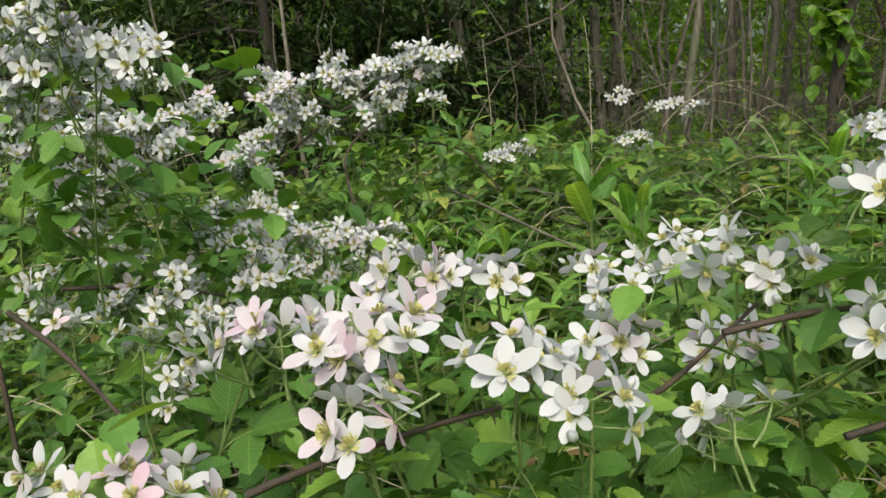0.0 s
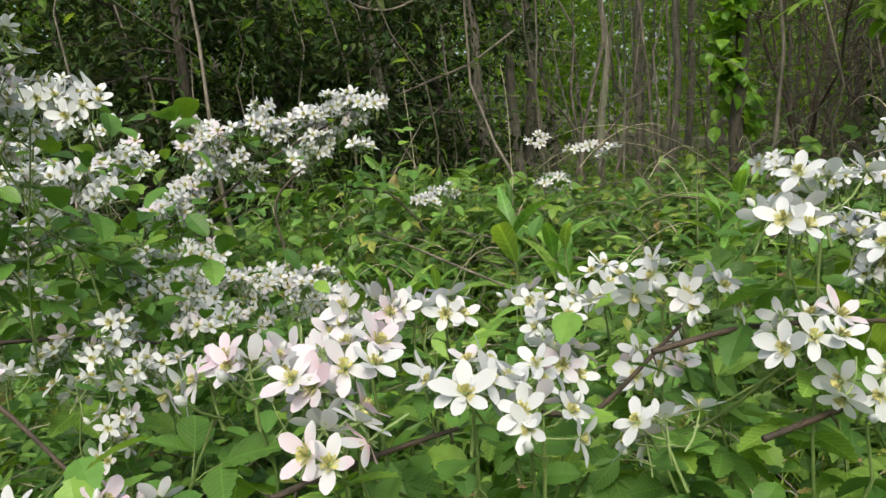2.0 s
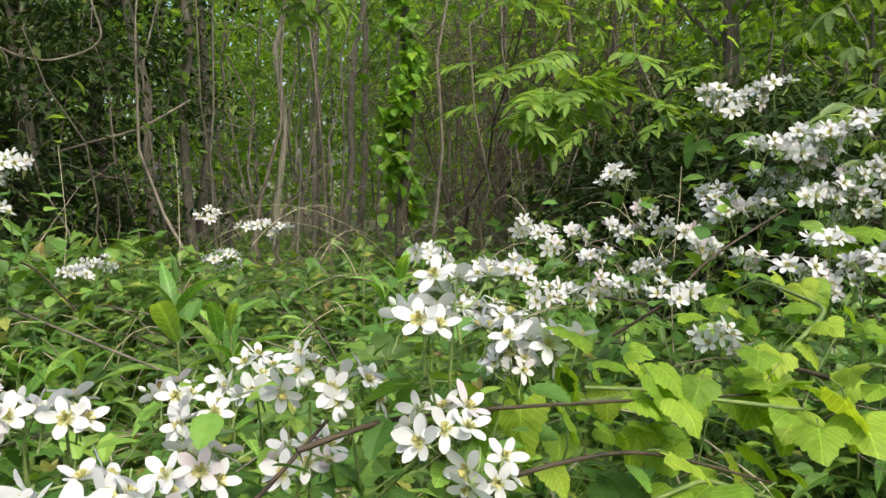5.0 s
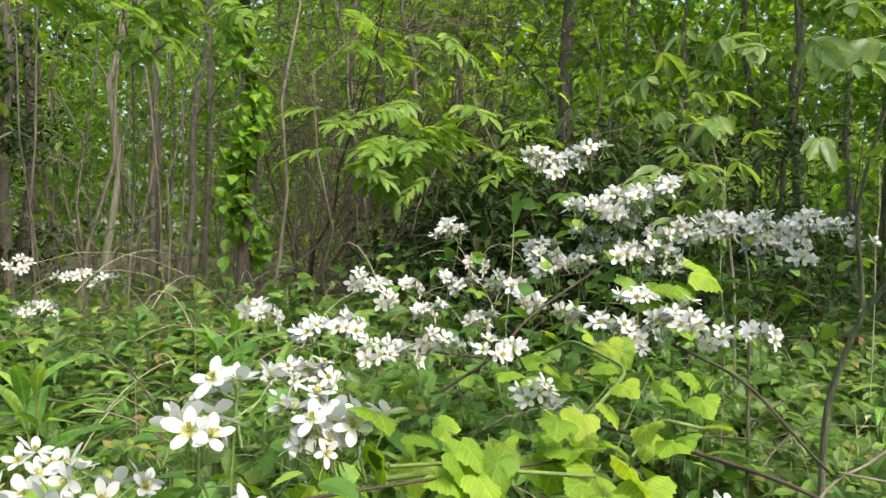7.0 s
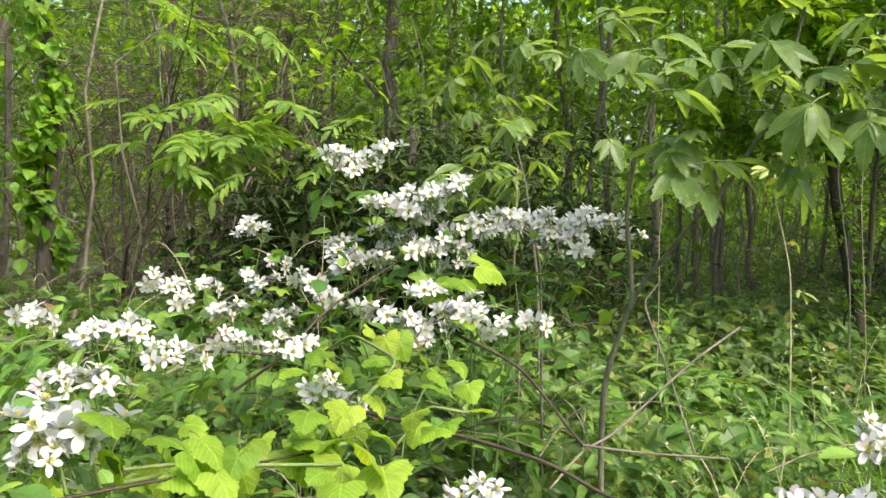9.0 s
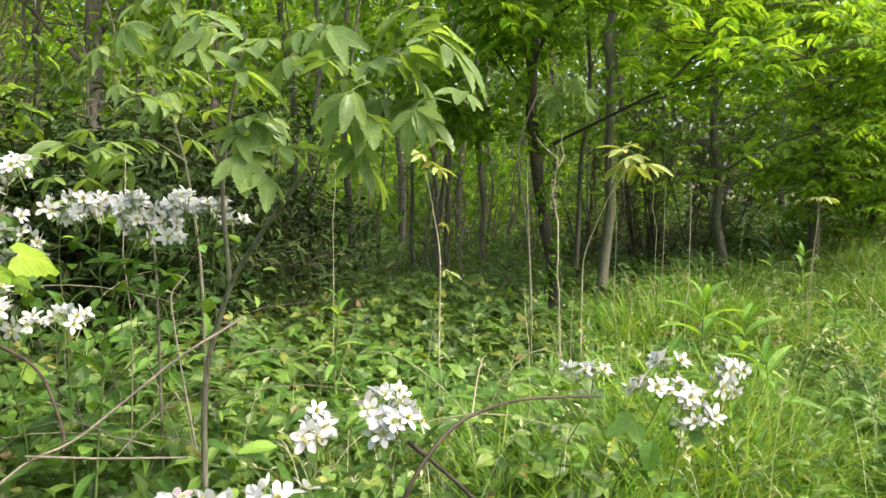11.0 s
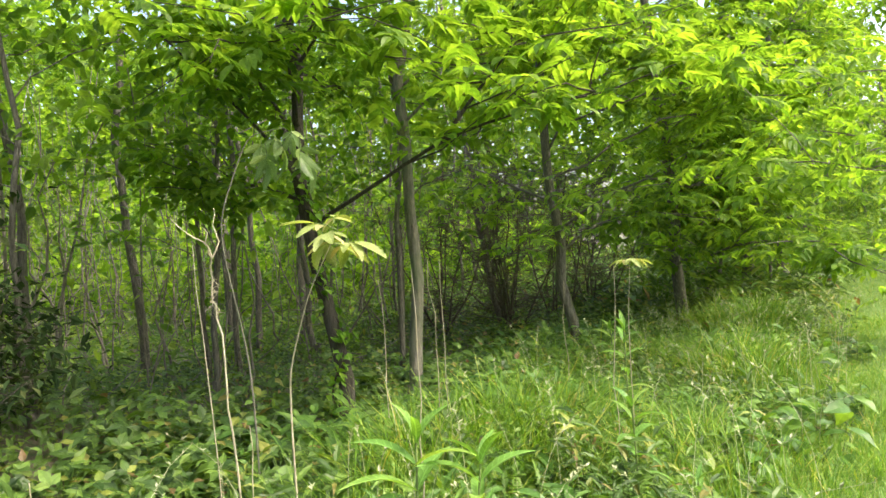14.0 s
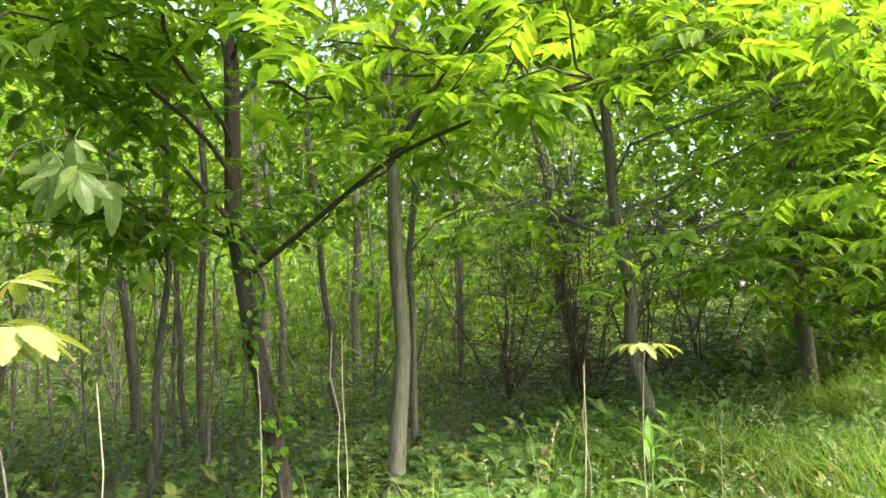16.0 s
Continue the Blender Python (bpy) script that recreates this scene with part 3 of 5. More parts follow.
# deeper wood: a few patterns, repeated
PATTERNS = [tree((-2.0 - 1.3 * i, 9.0 + 0.7 * i), (rng.uniform(-0.06, 0.06), rng.uniform(-0.03, 0.06)), rng.uniform(0.02, 0.036), rng.uniform(7, 9.5),
                 "slender tree of the deeper wood with thin trunk", M_BARK, 9, 1.3, 1.8, "dart", 800, 0.13, M_DEEP) for i in range(6)]
placed = [(x, y) for x, y, *_ in NORTH + EAST]
tries, made = 0, 0
while made < 80 and tries < 4000:
    tries += 1
    x, y = rng.uniform(-9, 24), rng.uniform(1, 17)
    if x > 8 and rng.random() < 0.65:
        continue
    d = y - float(edge_y(x))
    if d < (4.5 if x > 8 else 7.0) or d > (7.5 if x > 8 else 15) or min((x - a) ** 2 + (y - b) ** 2 for a, b in placed) < 0.5:
        continue
    placed.append((x, y))
    s = rng.uniform(0.75, 1.25)
    m = pose(x, y, float(land(x, y)) - 0.08, 0, 0, rng.uniform(0, 360)) @ Matrix.Scale(s, 4)
    src = PATTERNS[made % 6]
    ob = copy_thing(src, m)
    ob.scale = (s, s, s)
    made += 1

# far trees past the trail and behind the walker
for i, (x, y) in enumerate([(14.8, -2.7), (17.2, -3.6), (20, -4.4), (23, -5.0), (26.5, -6.0), (30, -7.5), (33, -10), (27, -2), (36, -13), (38, -19), (34, -4), (18, -12), (22, -15), (12, -14), (5, -15), (-3, -14), (-10, -12), (-14, -4), (-13, 3), (28, -19)]):
    tree((x, y), (0.02, 0.02), 0.11, rng.uniform(6.5, 9.5), "broad leafy tree standing beyond the trail", M_BARK, 12, 0.9, 2.9, "dart", 3000, 0.2, M_DEEP if i in (1, 2, 4) else M_CROWN, rise=0.5, name="edge_tree")


for i, (x, y) in enumerate([(16, -3.2), (18.5, -4.0), (21, -4.7), (24, -5.6), (27.5, -6.6), (31, -8.5), (35, -12), (14, -2.2), (26.5, -7.3), (28.5, -9.0), (31, -12), (33.5, -15.5), (36, -20), (30, -7), (38, -16), (40, -24)]):
    tree((x, y), (0.02, 0.0), 0.03, 2.6 + 0.3 * (i % 3), "dense dark green bush by the mown edge", M_BARK, 14, 0.15, 1.3, "dart", 1700, 0.17, M_DEEP, rise=0.4, name="bush")


def far_woods():
    """Leafy masses that close the view all round."""
    n = 105000
    a = rng.uniform(0, 2 * math.pi, n)
    rad = 34 + 14 * rng.random(n)
    px_, py_ = 6 + rad * np.cos(a), rad * np.sin(a)
    hump = (14.5 + 2.0 * np.sin(a * 9) + 1.2 * np.sin(a * 23 + 1)) * (1 - 0.5 * np.exp(-((a - 5.85) / 0.16) ** 2))
    z = hump * rng.random(n) ** 0.75
    m = 20000
    b = rng.uniform(-0.12, 1.25, m)
    near = 27 + 7 * rng.random(m)
    px_, py_ = np.concatenate([px_, 6 + near * np.cos(b)]), np.concatenate([py_, near * np.sin(b)])
    z = np.concatenate([z, (11.5 + 1.5 * np.sin(b * 17)) * rng.random(m) ** 0.7])
    n += m
    g = strewn(DART, np.stack([px_, py_, z], -1), rng.uniform(0, 6.28, n), rng.normal(-0.3, 0.5, n), rng.normal(0, 0.5, n), rng.uniform(0.35, 0.75, n), width=1.6)
    tagged(new("far_woods", mesh_of("far_woods", [g], [M_CROWN], False)), "distant leafy woodland closing the view", "woods", kind="stuff")


far_woods()


def sunlit_thicket():
    """Bright bushes in the clearing behind the belt of trees."""
    n = 60000
    x, y = rng.uniform(-16, 34, n), rng.uniform(16, 22, n)
    z = land(x, y) + (6.8 + 1.6 * np.sin(x * 0.9) + 0.9 * np.sin(x * 2.3)) * rng.random(n) ** 0.8
    x2 = rng.uniform(13, 32, 30000)
    y2 = edge_y(x2) + rng.uniform(7.5, 18, 30000)
    z2 = land(x2, y2) + (2.2 + 0.8 * np.sin(y2 * 1.7)) * rng.random(30000) ** 1.3
    p = np.concatenate([np.stack([x, y, z], -1), np.stack([x2, y2, z2], -1)])
    m = len(p)
    g = strewn(DART, p, rng.uniform(0, 6.28, m), rng.normal(-0.3, 0.5, m), rng.normal(0, 0.5, m), rng.uniform(0.16, 0.34, m), width=1.5)
    tagged(new("sunlit_thicket", mesh_of("sunlit_thicket", [g], [M_CROWN], False)), "sunlit green thicket behind the dark wood", "bushes", kind="stuff")


sunlit_thicket()


def brushwood():
    """Dead thin branches among the trunks."""
    geos = []
    for _ in range(2600):
        x, y = rng.uniform(-6, 15), rng.uniform(1, 12)
        d = y - float(edge_y(x))
        if d < 4.2 or (x < 1.8 and rng.random() < 0.6):
            continue
        z = float(land(x, y))
        h = rng.uniform(0.3, 2.6)
        a = np.array([x, y, z + rng.uniform(0, h)])
        w = np.append(rng.normal(0, 0.6, 2), rng.normal(0.45, 0.5))
        geos.append(tube(wander(a, a + w * rng.uniform(0.4, 1.3), 6, 0.14), rng.uniform(0.002, 0.008), 0.0012, 3))
    for _ in range(420):
        x, y = rng.uniform(-6, 16), rng.uniform(2, 12)
        if y - float(edge_y(x)) < 4.6:
            continue
        z = float(land(x, y))
        geos.append(tube(wander((x, y, z - 0.05), (x + rng.normal(0, 0.55), y + rng.normal(0, 0.4), z + rng.uniform(1.5, 4.5)), 8, 0.25), rng.uniform(0.006, 0.02), 0.004, 5))
    tagged(new("brushwood", mesh_of("brushwood", geos, [M_TWIG])), "thin dead branches and whips between the trunks", "brushwood", kind="stuff")


brushwood()


def understory():
    """Leaf sprays of shrubs between the trunks."""
    n = 56000
    x, y = rng.uniform(-8, 18, n), rng.uniform(0.5, 14, n)
    d = y - edge_y(x)
    keep = (d > 4.3) & ((y > 4.9) | (x > 6)) & ((x < 8) | ((d < 7.5) & (rng.random(n) < 0.55))) & (np.sin(x * 2.1 + 1.3 * np.sin(y * 1.7)) + np.sin(y * 2.6 + x) > -0.4) & ((x > 1.2) | (rng.random(n) < 0.4))
    x, y = x[keep], y[keep]
    m = len(x)
    z = land(x, y) + 0.35 + 5.2 * rng.random(m) ** 0.8
    g = strewn(OVAL, np.stack([x, y, z], -1), rng.uniform(0, 6.28, m), rng.normal(-0.3, 0.4, m), rng.normal(0, 0.4, m), rng.uniform(0.05, 0.13, m))
    tagged(new("understory_leaves", mesh_of("understory_leaves", [g], [M_DEEP], False)), "scattered shrub leaves between the forest trunks", "leaves", kind="stuff")


understory()


# ---- low growth ----
def weeds(name, label, n, region, height, leaf, size, mat, per=9, stems=True, pitch=(0.05, 0.35)):
    """Many small plants: a stem each, with leaves round it that lean to the open side."""
    x, y = region(n)
    n = len(x)
    z = land(x, y)
    h = height(x, y) * rng.uniform(0.55, 1.15, n)
    lx, ly = rng.normal(0, 0.12, n) * h, rng.normal(0, 0.12, n) * h
    f = (np.arange(per)[None] + rng.random((n, per))) / per
    f = 0.25 + 0.75 * f
    P = np.stack([x[:, None] + lx[:, None] * f, y[:, None] + ly[:, None] * f, z[:, None] + h[:, None] * f], -1).reshape(-1, 3)
    yaw = (rng.uniform(0, 6.28, n)[:, None] + np.arange(per)[None] * 2.4 + rng.normal(0, 0.3, (n, per))).ravel()
    m = len(P)
    lean = rng.uniform(-0.15, 0.6, m)
    south, west = lean * 0.89, lean * 0.45
    tip = south * np.cos(yaw) - west * np.sin(yaw)
    turn = -south * np.sin(yaw) - west * np.cos(yaw)
    g = [strewn(leaf, P, yaw, rng.normal(pitch[0], pitch[1], m) + tip, rng.normal(0, 0.3, m) + turn, size * rng.uniform(0.55, 1.25, m) * np.repeat(rng.uniform(0.7, 1.25, n), per))]
    if stems:
        k = np.stack([x, y, z - 0.02], -1)
        t = np.stack([x + lx, y + ly, z + h], -1)
        w = np.stack([np.full(n, 0.004), np.zeros(n), np.zeros(n)], -1)
        V = np.stack([k - w, k + w, t], 1).reshape(-1, 3)
        V2 = np.stack([k - w[:, [1, 0, 2]], k + w[:, [1, 0, 2]], t], 1).reshape(-1, 3)
        F = np.arange(len(V)).reshape(-1, 3)
        g += [(V, F, 1), (V2, F, 1)]
    return tagged(new(name, mesh_of(name, g, [mat, M_GREENSTEM], False)), label, "weeds", kind="stuff")


def band(x0, x1, d0, d1):
    def pick(n):
        x = rng.uniform(x0, x1, n)
        ragged = 0.2 * np.sin(2.3 * x) + 0.14 * np.sin(5.1 * x + 1) + rng.normal(0, 0.12, n)
        y = edge_y(x) + d0 + (d1 - d0) * rng.random(n) + ragged * smooth(2.6, 4.0, x)
        return x, y
    return pick


def patchy(x, y, f=2.2):
    return 0.8 + 0.25 * np.sin(f * x + 1.4 * np.sin(f * 0.8 * y)) + 0.2 * np.sin(f * 1.3 * y + 2)


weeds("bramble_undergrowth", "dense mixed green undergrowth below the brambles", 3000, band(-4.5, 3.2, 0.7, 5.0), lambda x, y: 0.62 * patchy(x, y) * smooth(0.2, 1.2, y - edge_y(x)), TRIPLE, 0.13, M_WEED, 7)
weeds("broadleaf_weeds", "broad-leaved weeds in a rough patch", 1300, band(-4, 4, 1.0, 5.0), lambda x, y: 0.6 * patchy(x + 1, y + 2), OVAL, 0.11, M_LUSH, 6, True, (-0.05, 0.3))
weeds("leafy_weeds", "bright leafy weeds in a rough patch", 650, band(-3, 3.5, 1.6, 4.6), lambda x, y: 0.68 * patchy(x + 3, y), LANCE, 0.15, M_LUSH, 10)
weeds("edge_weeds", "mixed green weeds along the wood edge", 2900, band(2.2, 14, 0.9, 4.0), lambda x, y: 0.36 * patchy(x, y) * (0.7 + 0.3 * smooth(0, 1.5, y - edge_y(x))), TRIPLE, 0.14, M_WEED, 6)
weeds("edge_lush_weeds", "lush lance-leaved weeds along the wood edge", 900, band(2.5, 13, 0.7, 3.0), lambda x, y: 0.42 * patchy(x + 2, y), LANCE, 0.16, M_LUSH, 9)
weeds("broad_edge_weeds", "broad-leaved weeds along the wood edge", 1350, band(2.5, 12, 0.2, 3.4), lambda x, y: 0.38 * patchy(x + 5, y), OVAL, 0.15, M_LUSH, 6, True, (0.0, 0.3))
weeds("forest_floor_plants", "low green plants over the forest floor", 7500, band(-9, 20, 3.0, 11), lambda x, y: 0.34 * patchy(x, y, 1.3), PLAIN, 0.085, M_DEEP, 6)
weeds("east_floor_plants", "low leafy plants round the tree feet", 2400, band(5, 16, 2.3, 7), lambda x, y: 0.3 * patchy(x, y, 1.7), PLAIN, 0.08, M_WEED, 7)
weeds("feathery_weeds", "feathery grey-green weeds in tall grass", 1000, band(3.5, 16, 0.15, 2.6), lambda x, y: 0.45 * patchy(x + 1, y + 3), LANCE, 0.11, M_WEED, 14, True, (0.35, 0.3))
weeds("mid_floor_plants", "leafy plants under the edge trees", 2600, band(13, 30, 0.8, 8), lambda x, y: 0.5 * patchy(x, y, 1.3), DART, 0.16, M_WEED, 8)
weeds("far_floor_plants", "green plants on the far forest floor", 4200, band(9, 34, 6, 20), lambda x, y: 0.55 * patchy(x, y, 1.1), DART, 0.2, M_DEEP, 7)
weeds("far_edge_weeds", "tall weeds along the far mown edge", 1200, band(13, 24, 0.2, 3.5), lambda x, y: 0.7 * patchy(x, y), DART, 0.22, M_WEED, 9)


def grass(name, label, n, region, height, mat, lean=0.45):
    x, y = region(n)
    n = len(x)
    h = height(x, y) * rng.uniform(0.5, 1.3, n)
    g = strewn(BLADE, np.stack([x, y, land(x, y) - 0.01], -1), rng.uniform(0, 6.28, n), 1.35 - np.abs(rng.normal(0, lean, n)), rng.normal(0, 0.3, n), h, width=np.clip(0.5 / h * 0.45, 0.5, 3.0))
    return tagged(new(name, mesh_of(name, [g], [mat], False)), label, "grass", kind="stuff")


grass("tall_grass", "tall uncut green grass with dry blades", 76000, band(1.0, 15, -0.25, 2.3), lambda x, y: 0.6 * patchy(x, y) * (0.35 + 0.65 * smooth(-0.2, 0.9, y - edge_y(x))), M_GRASS)
grass("bramble_grass", "grass blades among the brambles", 15000, band(-3, 3, 0.2, 3.5), lambda x, y: 0.55 * patchy(x, y), M_GRASS)
grass("lawn_grass", "short mown green grass", 90000, lambda n: (lambda x: (x, edge_y(x) - 3.6 * rng.random(n) ** 1.2 + 0.2))(1.0 + 25 * rng.random(n) ** 1.4), lambda x, y: 0.09 + 0.05 * patchy(x, y), M_LAWN, 0.6)


def seed_heads():
    """Grass stalks with pale nodding seed heads."""
    geos = []
    for _ in range(260):
        x = rng.uniform(2.5, 13)
        y = float(edge_y(x)) + rng.uniform(0.0, 2.2)
        z = float(land(x, y))
        h = rng.uniform(0.45, 0.85)
        w = rng.normal(0, 0.1, 2)
        q = curve_pts((x, y, z), (x, y, z + h * 0.5), (x + w[0] * 0.6, y + w[1] * 0.6, z + h * 0.9), (x + w[0] * 2, y + w[1] * 2, z + h), 7)
        geos.append(tube(q, 0.0016, 0.0009, 3))
        k = 9
        f = rng.uniform(0.7, 1.0, k) * 6
        p = np.stack([np.interp(f, np.arange(7), q[:, c]) for c in range(3)], -1)
        geos.append(strewn(DART, p, rng.uniform(0, 6.28, k), rng.uniform(0.2, 1.1, k), 0.0, rng.uniform(0.015, 0.035, k)))
    tagged(new("grass_seed_heads", mesh_of("grass_seed_heads", geos, [M_SEED], False)), "pale seed heads on tall grass stalks", "grass", kind="stuff")


seed_heads()

def dead_canes():
    """Old bramble canes and straw lying through the green."""
    geos = []
    for _ in range(420):
        x = rng.uniform(-2.2, 3.4)
        y = float(edge_y(x)) + rng.uniform(0.9, 4.6)
        z = float(land(x, y))
        a = np.array([x, y, z + rng.uniform(0.25, 0.7)])
        w = np.append(rng.normal(0, 0.35, 2), rng.normal(0.06, 0.14))
        sag = np.array([0, 0, rng.uniform(0.05, 0.2)])
        geos.append(tube(curve_pts(a, a + w * 0.3 + sag, a + w * 0.7 + sag, a + w, 7), rng.uniform(0.0014, 0.0035), 0.001, 4, int(rng.random() < 0.4)))
    tagged(new("dead_canes", mesh_of("dead_canes", geos, [M_TWIG, M_DRY])), "dead bramble canes and straw caught in green weeds", "dead canes", kind="stuff")


dead_canes()


def dead_shrub(x, y, h, spread):
    """A bare brown bush: many crooked twiggy stems from one foot."""
    base = np.array([x, y, float(land(x, y)) - 0.03])
    th = thing("dead_shrub", base, "bare brown twiggy shrub in the shade of trees", "shrub", "dead shrubs")
    for _ in range(7):
        tip = np.append(rng.normal(0, spread * 0.5, 2), h * rng.uniform(0.7, 1.1))
        q = wander((0, 0, 0), tip, 9, 0.12)
        geos = [tube(q, 0.014, 0.004, 5)]
        for _ in range(34):
            k = rng.integers(1, 9)
            w = np.append(rng.normal(0, 0.34, 2), rng.normal(0.08, 0.2))
            q2 = wander(q[k], q[k] + w, 5, 0.08)
            geos.append(tube(q2, 0.005, 0.002, 3))
            for _ in range(3):
                geos.append(tube(wander(q2[rng.integers(1, 5)], q2[4] + rng.normal(0, 0.14, 3), 4, 0.04), 0.003, 0.0015, 3))
        part("stem", mesh_of("stem", geos, [M_BROWNTWIG]), th)


M_BROWNTWIG = plain_mat("brown twigs", (0.035, 0.025, 0.018), (0.11, 0.08, 0.058), 12)
for x, y, h, w in ((11.6, 0.6, 2.3, 1.4), (12.6, 0.1, 2.4, 1.6), (13.4, 0.9, 2.5, 1.6), (14.4, -0.3, 2.4, 1.6), (12.2, 1.6, 2.3, 1.5), (4.2, 5.4, 2.6, 1.5), (3.6, 6.0, 2.8, 1.6), (4.9, 5.9, 2.6, 1.6)):
    dead_shrub(x, y, h, w)

# ---- brambles in flower ----
TOOTHED, GRAPE = leaf_shape("toothed"), leaf_shape("grape")


def flower_mesh(seed, length=0.02, petal=None):
    """A five-petalled white flower facing +z, with a tuft of stamens."""
    r = np.random.default_rng(seed)
    geos = []
    for i in range(5):
        a = 2 * math.pi * i / 5 + r.normal(0, 0.12)
        lift, size, curl = r.uniform(0.05, 0.45), length * r.uniform(0.85, 1.12), r.uniform(-0.5, 0.35)
        V, F = [], []
        for u in range(6):
            s = u / 5
            w = (0.06 + 0.205 * math.sin(math.pi * min(1, 0.1 + 0.72 * s)) ** 1.3) * (1 if u < 5 else 0.4)
            for v in range(-1, 2):
                x, y, z = v * w, 0.1 + s, 0.22 * s * lift + curl * 0.25 * s * s + 0.1 * abs(v) * w * 2 + r.normal(0, 0.012)
                V.append((x, y * math.cos(lift), z + y * math.sin(lift)))
        for u in range(5):
            for v in range(2):
                k = u * 3 + v
                F.append((k, k + 1, k + 4, k + 3))
        V = np.array(V) * size
        c, s_ = math.cos(a), math.sin(a)
        geos.append((V @ np.array([(c, s_, 0), (-s_, c, 0), (0, 0, 1)]), F, 0))
    n = 26
    a = r.uniform(0, 6.28, n)
    tilt = r.uniform(0.1, 1.05, n)
    tip = np.stack([np.cos(a) * np.sin(tilt), np.sin(a) * np.sin(tilt), np.cos(tilt)], -1) * length * 0.42
    side = np.stack([-np.sin(a), np.cos(a), np.zeros(n)], -1) * length * 0.035
    V = np.stack([side * 0.5, -side * 0.5, tip - side * 1.4, tip + side * 1.4], 1).reshape(-1, 3)
    geos.append((V, np.arange(4 * n).reshape(-1, 4), 1))
    dome = [(0, 0, length * 0.25)] + [(length * 0.16 * math.cos(k), length * 0.16 * math.sin(k), 0) for k in np.arange(6) * math.pi / 3]
    geos.append((np.array(dome), [(0, 1 + k, 1 + (k + 1) % 6) for k in range(6)], 2))
    for i in range(5):
        b = 2 * math.pi * (i + 0.5) / 5
        V = np.array([(0, 0, -0.001), (0.12, 0.25, -0.06), (0, 0.55, -0.15), (-0.12, 0.25, -0.06)]) * length
        c, s_ = math.cos(b), math.sin(b)
        geos.append((V @ np.array([(c, s_, 0), (-s_, c, 0), (0, 0, 1)]), [(0, 1, 2, 3)], 2))
    geos.append(tube(curve_pts((0, 0, 0), (0, 0, -0.012), (0.002, 0.002, -0.02), (0.008 * r.normal(), 0.008 * r.normal(), -0.034), 4), 0.001, 0.0012, 3, 2))
    return mesh_of("flower", geos, [petal or M_PETAL, M_STAMEN, M_SEPAL])


FLOWERS = [flower_mesh(s) for s in range(5)]
PINK_FLOWERS = [flower_mesh(s, 0.02, M_PETAL_PINK) for s in range(5)]


def bud_geo(p, way, s):
    ring = []
    up = Vector(way).normalized()
    q = up.to_track_quat("Z", "Y").to_matrix()
    for z, r in ((0, 0.15), (0.3, 0.5), (0.7, 0.42), (1.0, 0.05)):
        for k in range(6):
            ring.append(np.array(p) + np.array(q @ Vector((r * s * math.cos(k * 1.047), r * s * math.sin(k * 1.047), z * s * 1.6))))
    F = [(a * 6 + k, a * 6 + (k + 1) % 6, a * 6 + 6 + (k + 1) % 6, a * 6 + 6 + k) for a in range(3) for k in range(6)]
    return np.array(ring), F, 1


def cluster_plan(seed, n, spread):
    """The stalks of a flower truss, and the places of its flowers."""
    r = np.random.default_rng(seed)
    geos, spots = [], []
    for i in range(n):
        a, e = i * 2.4 + r.normal(0, 0.3), r.uniform(0.15, 1.35)
        rad = spread * r.uniform(0.75, 1.2)
        p = np.array([math.cos(a) * math.sin(e), math.sin(a) * math.sin(e), 0.75 * math.cos(e)]) * rad
        way = Vector(p).normalized() * 0.8 + Vector(r.normal(0, 0.35, 3)) + Vector((0, -0.35, 0.25))
        spots.append((p, way.normalized(), r.uniform(0.85, 1.15), int(r.integers(0, 5)), r.uniform(0, 6)))
    geos.append(tube(curve_pts((0, 0, -spread), (0, 0, -0.4 * spread), (0.002, 0, 0), (0.004, 0.002, spread * 0.5), 6), 0.0018, 0.001, 5, 0))
    for i in range(2):
        a = r.uniform(0, 6.28)
        p = np.array([math.cos(a), math.sin(a), r.uniform(0.0, 1.0)]) * spread * 0.85
        spots.append((p, Vector((p[0], p[1], spread)).normalized(), r.uniform(0.8, 1.2), -1, 0.0))
    return mesh_of("truss", geos, [M_GREENSTEM]), spots


BUD = mesh_of("bud", [bud_geo((0, 0, 0), (0, 0, 1), 0.007), tube([(0, 0, 0.001), (0.001, 0, -0.012), (0.004, 0.003, -0.028)], 0.001, 0.001, 4, 0)], [M_GREENSTEM, M_PETAL])


PLANS = [cluster_plan(20 + i, n, s) for i, (n, s) in enumerate([(5, 0.03), (6, 0.034), (7, 0.038), (6, 0.034), (8, 0.042)])]


def bramble_leaf_mesh(seed):
    """Three toothed leaflets on a stalk along +y."""
    r = np.random.default_rng(seed)
    geos = [(*strewn(TOOTHED, [(0, 0.42, 0), (0.02, 0.4, 0), (-0.02, 0.4, 0)], [0, -1.25 + r.normal(0, 0.1), 1.25 + r.normal(0, 0.1)], [-0.15, -0.1, -0.1], r.normal(0, 0.25, 3), [0.62, 0.5, 0.5])[:2], 0)]
    geos.append(tube([(0, 0, 0), (0, 0.2, 0.02), (0, 0.42, 0)], 0.012, 0.008, 4, 1))
    return blade_marks(mesh_of("leaf", geos, [M_BRAMBLE_ONE, M_GREENSTEM]), np.tile(TOOTHED[0], (3, 1)))


LEAVES = [bramble_leaf_mesh(s) for s in range(4)]


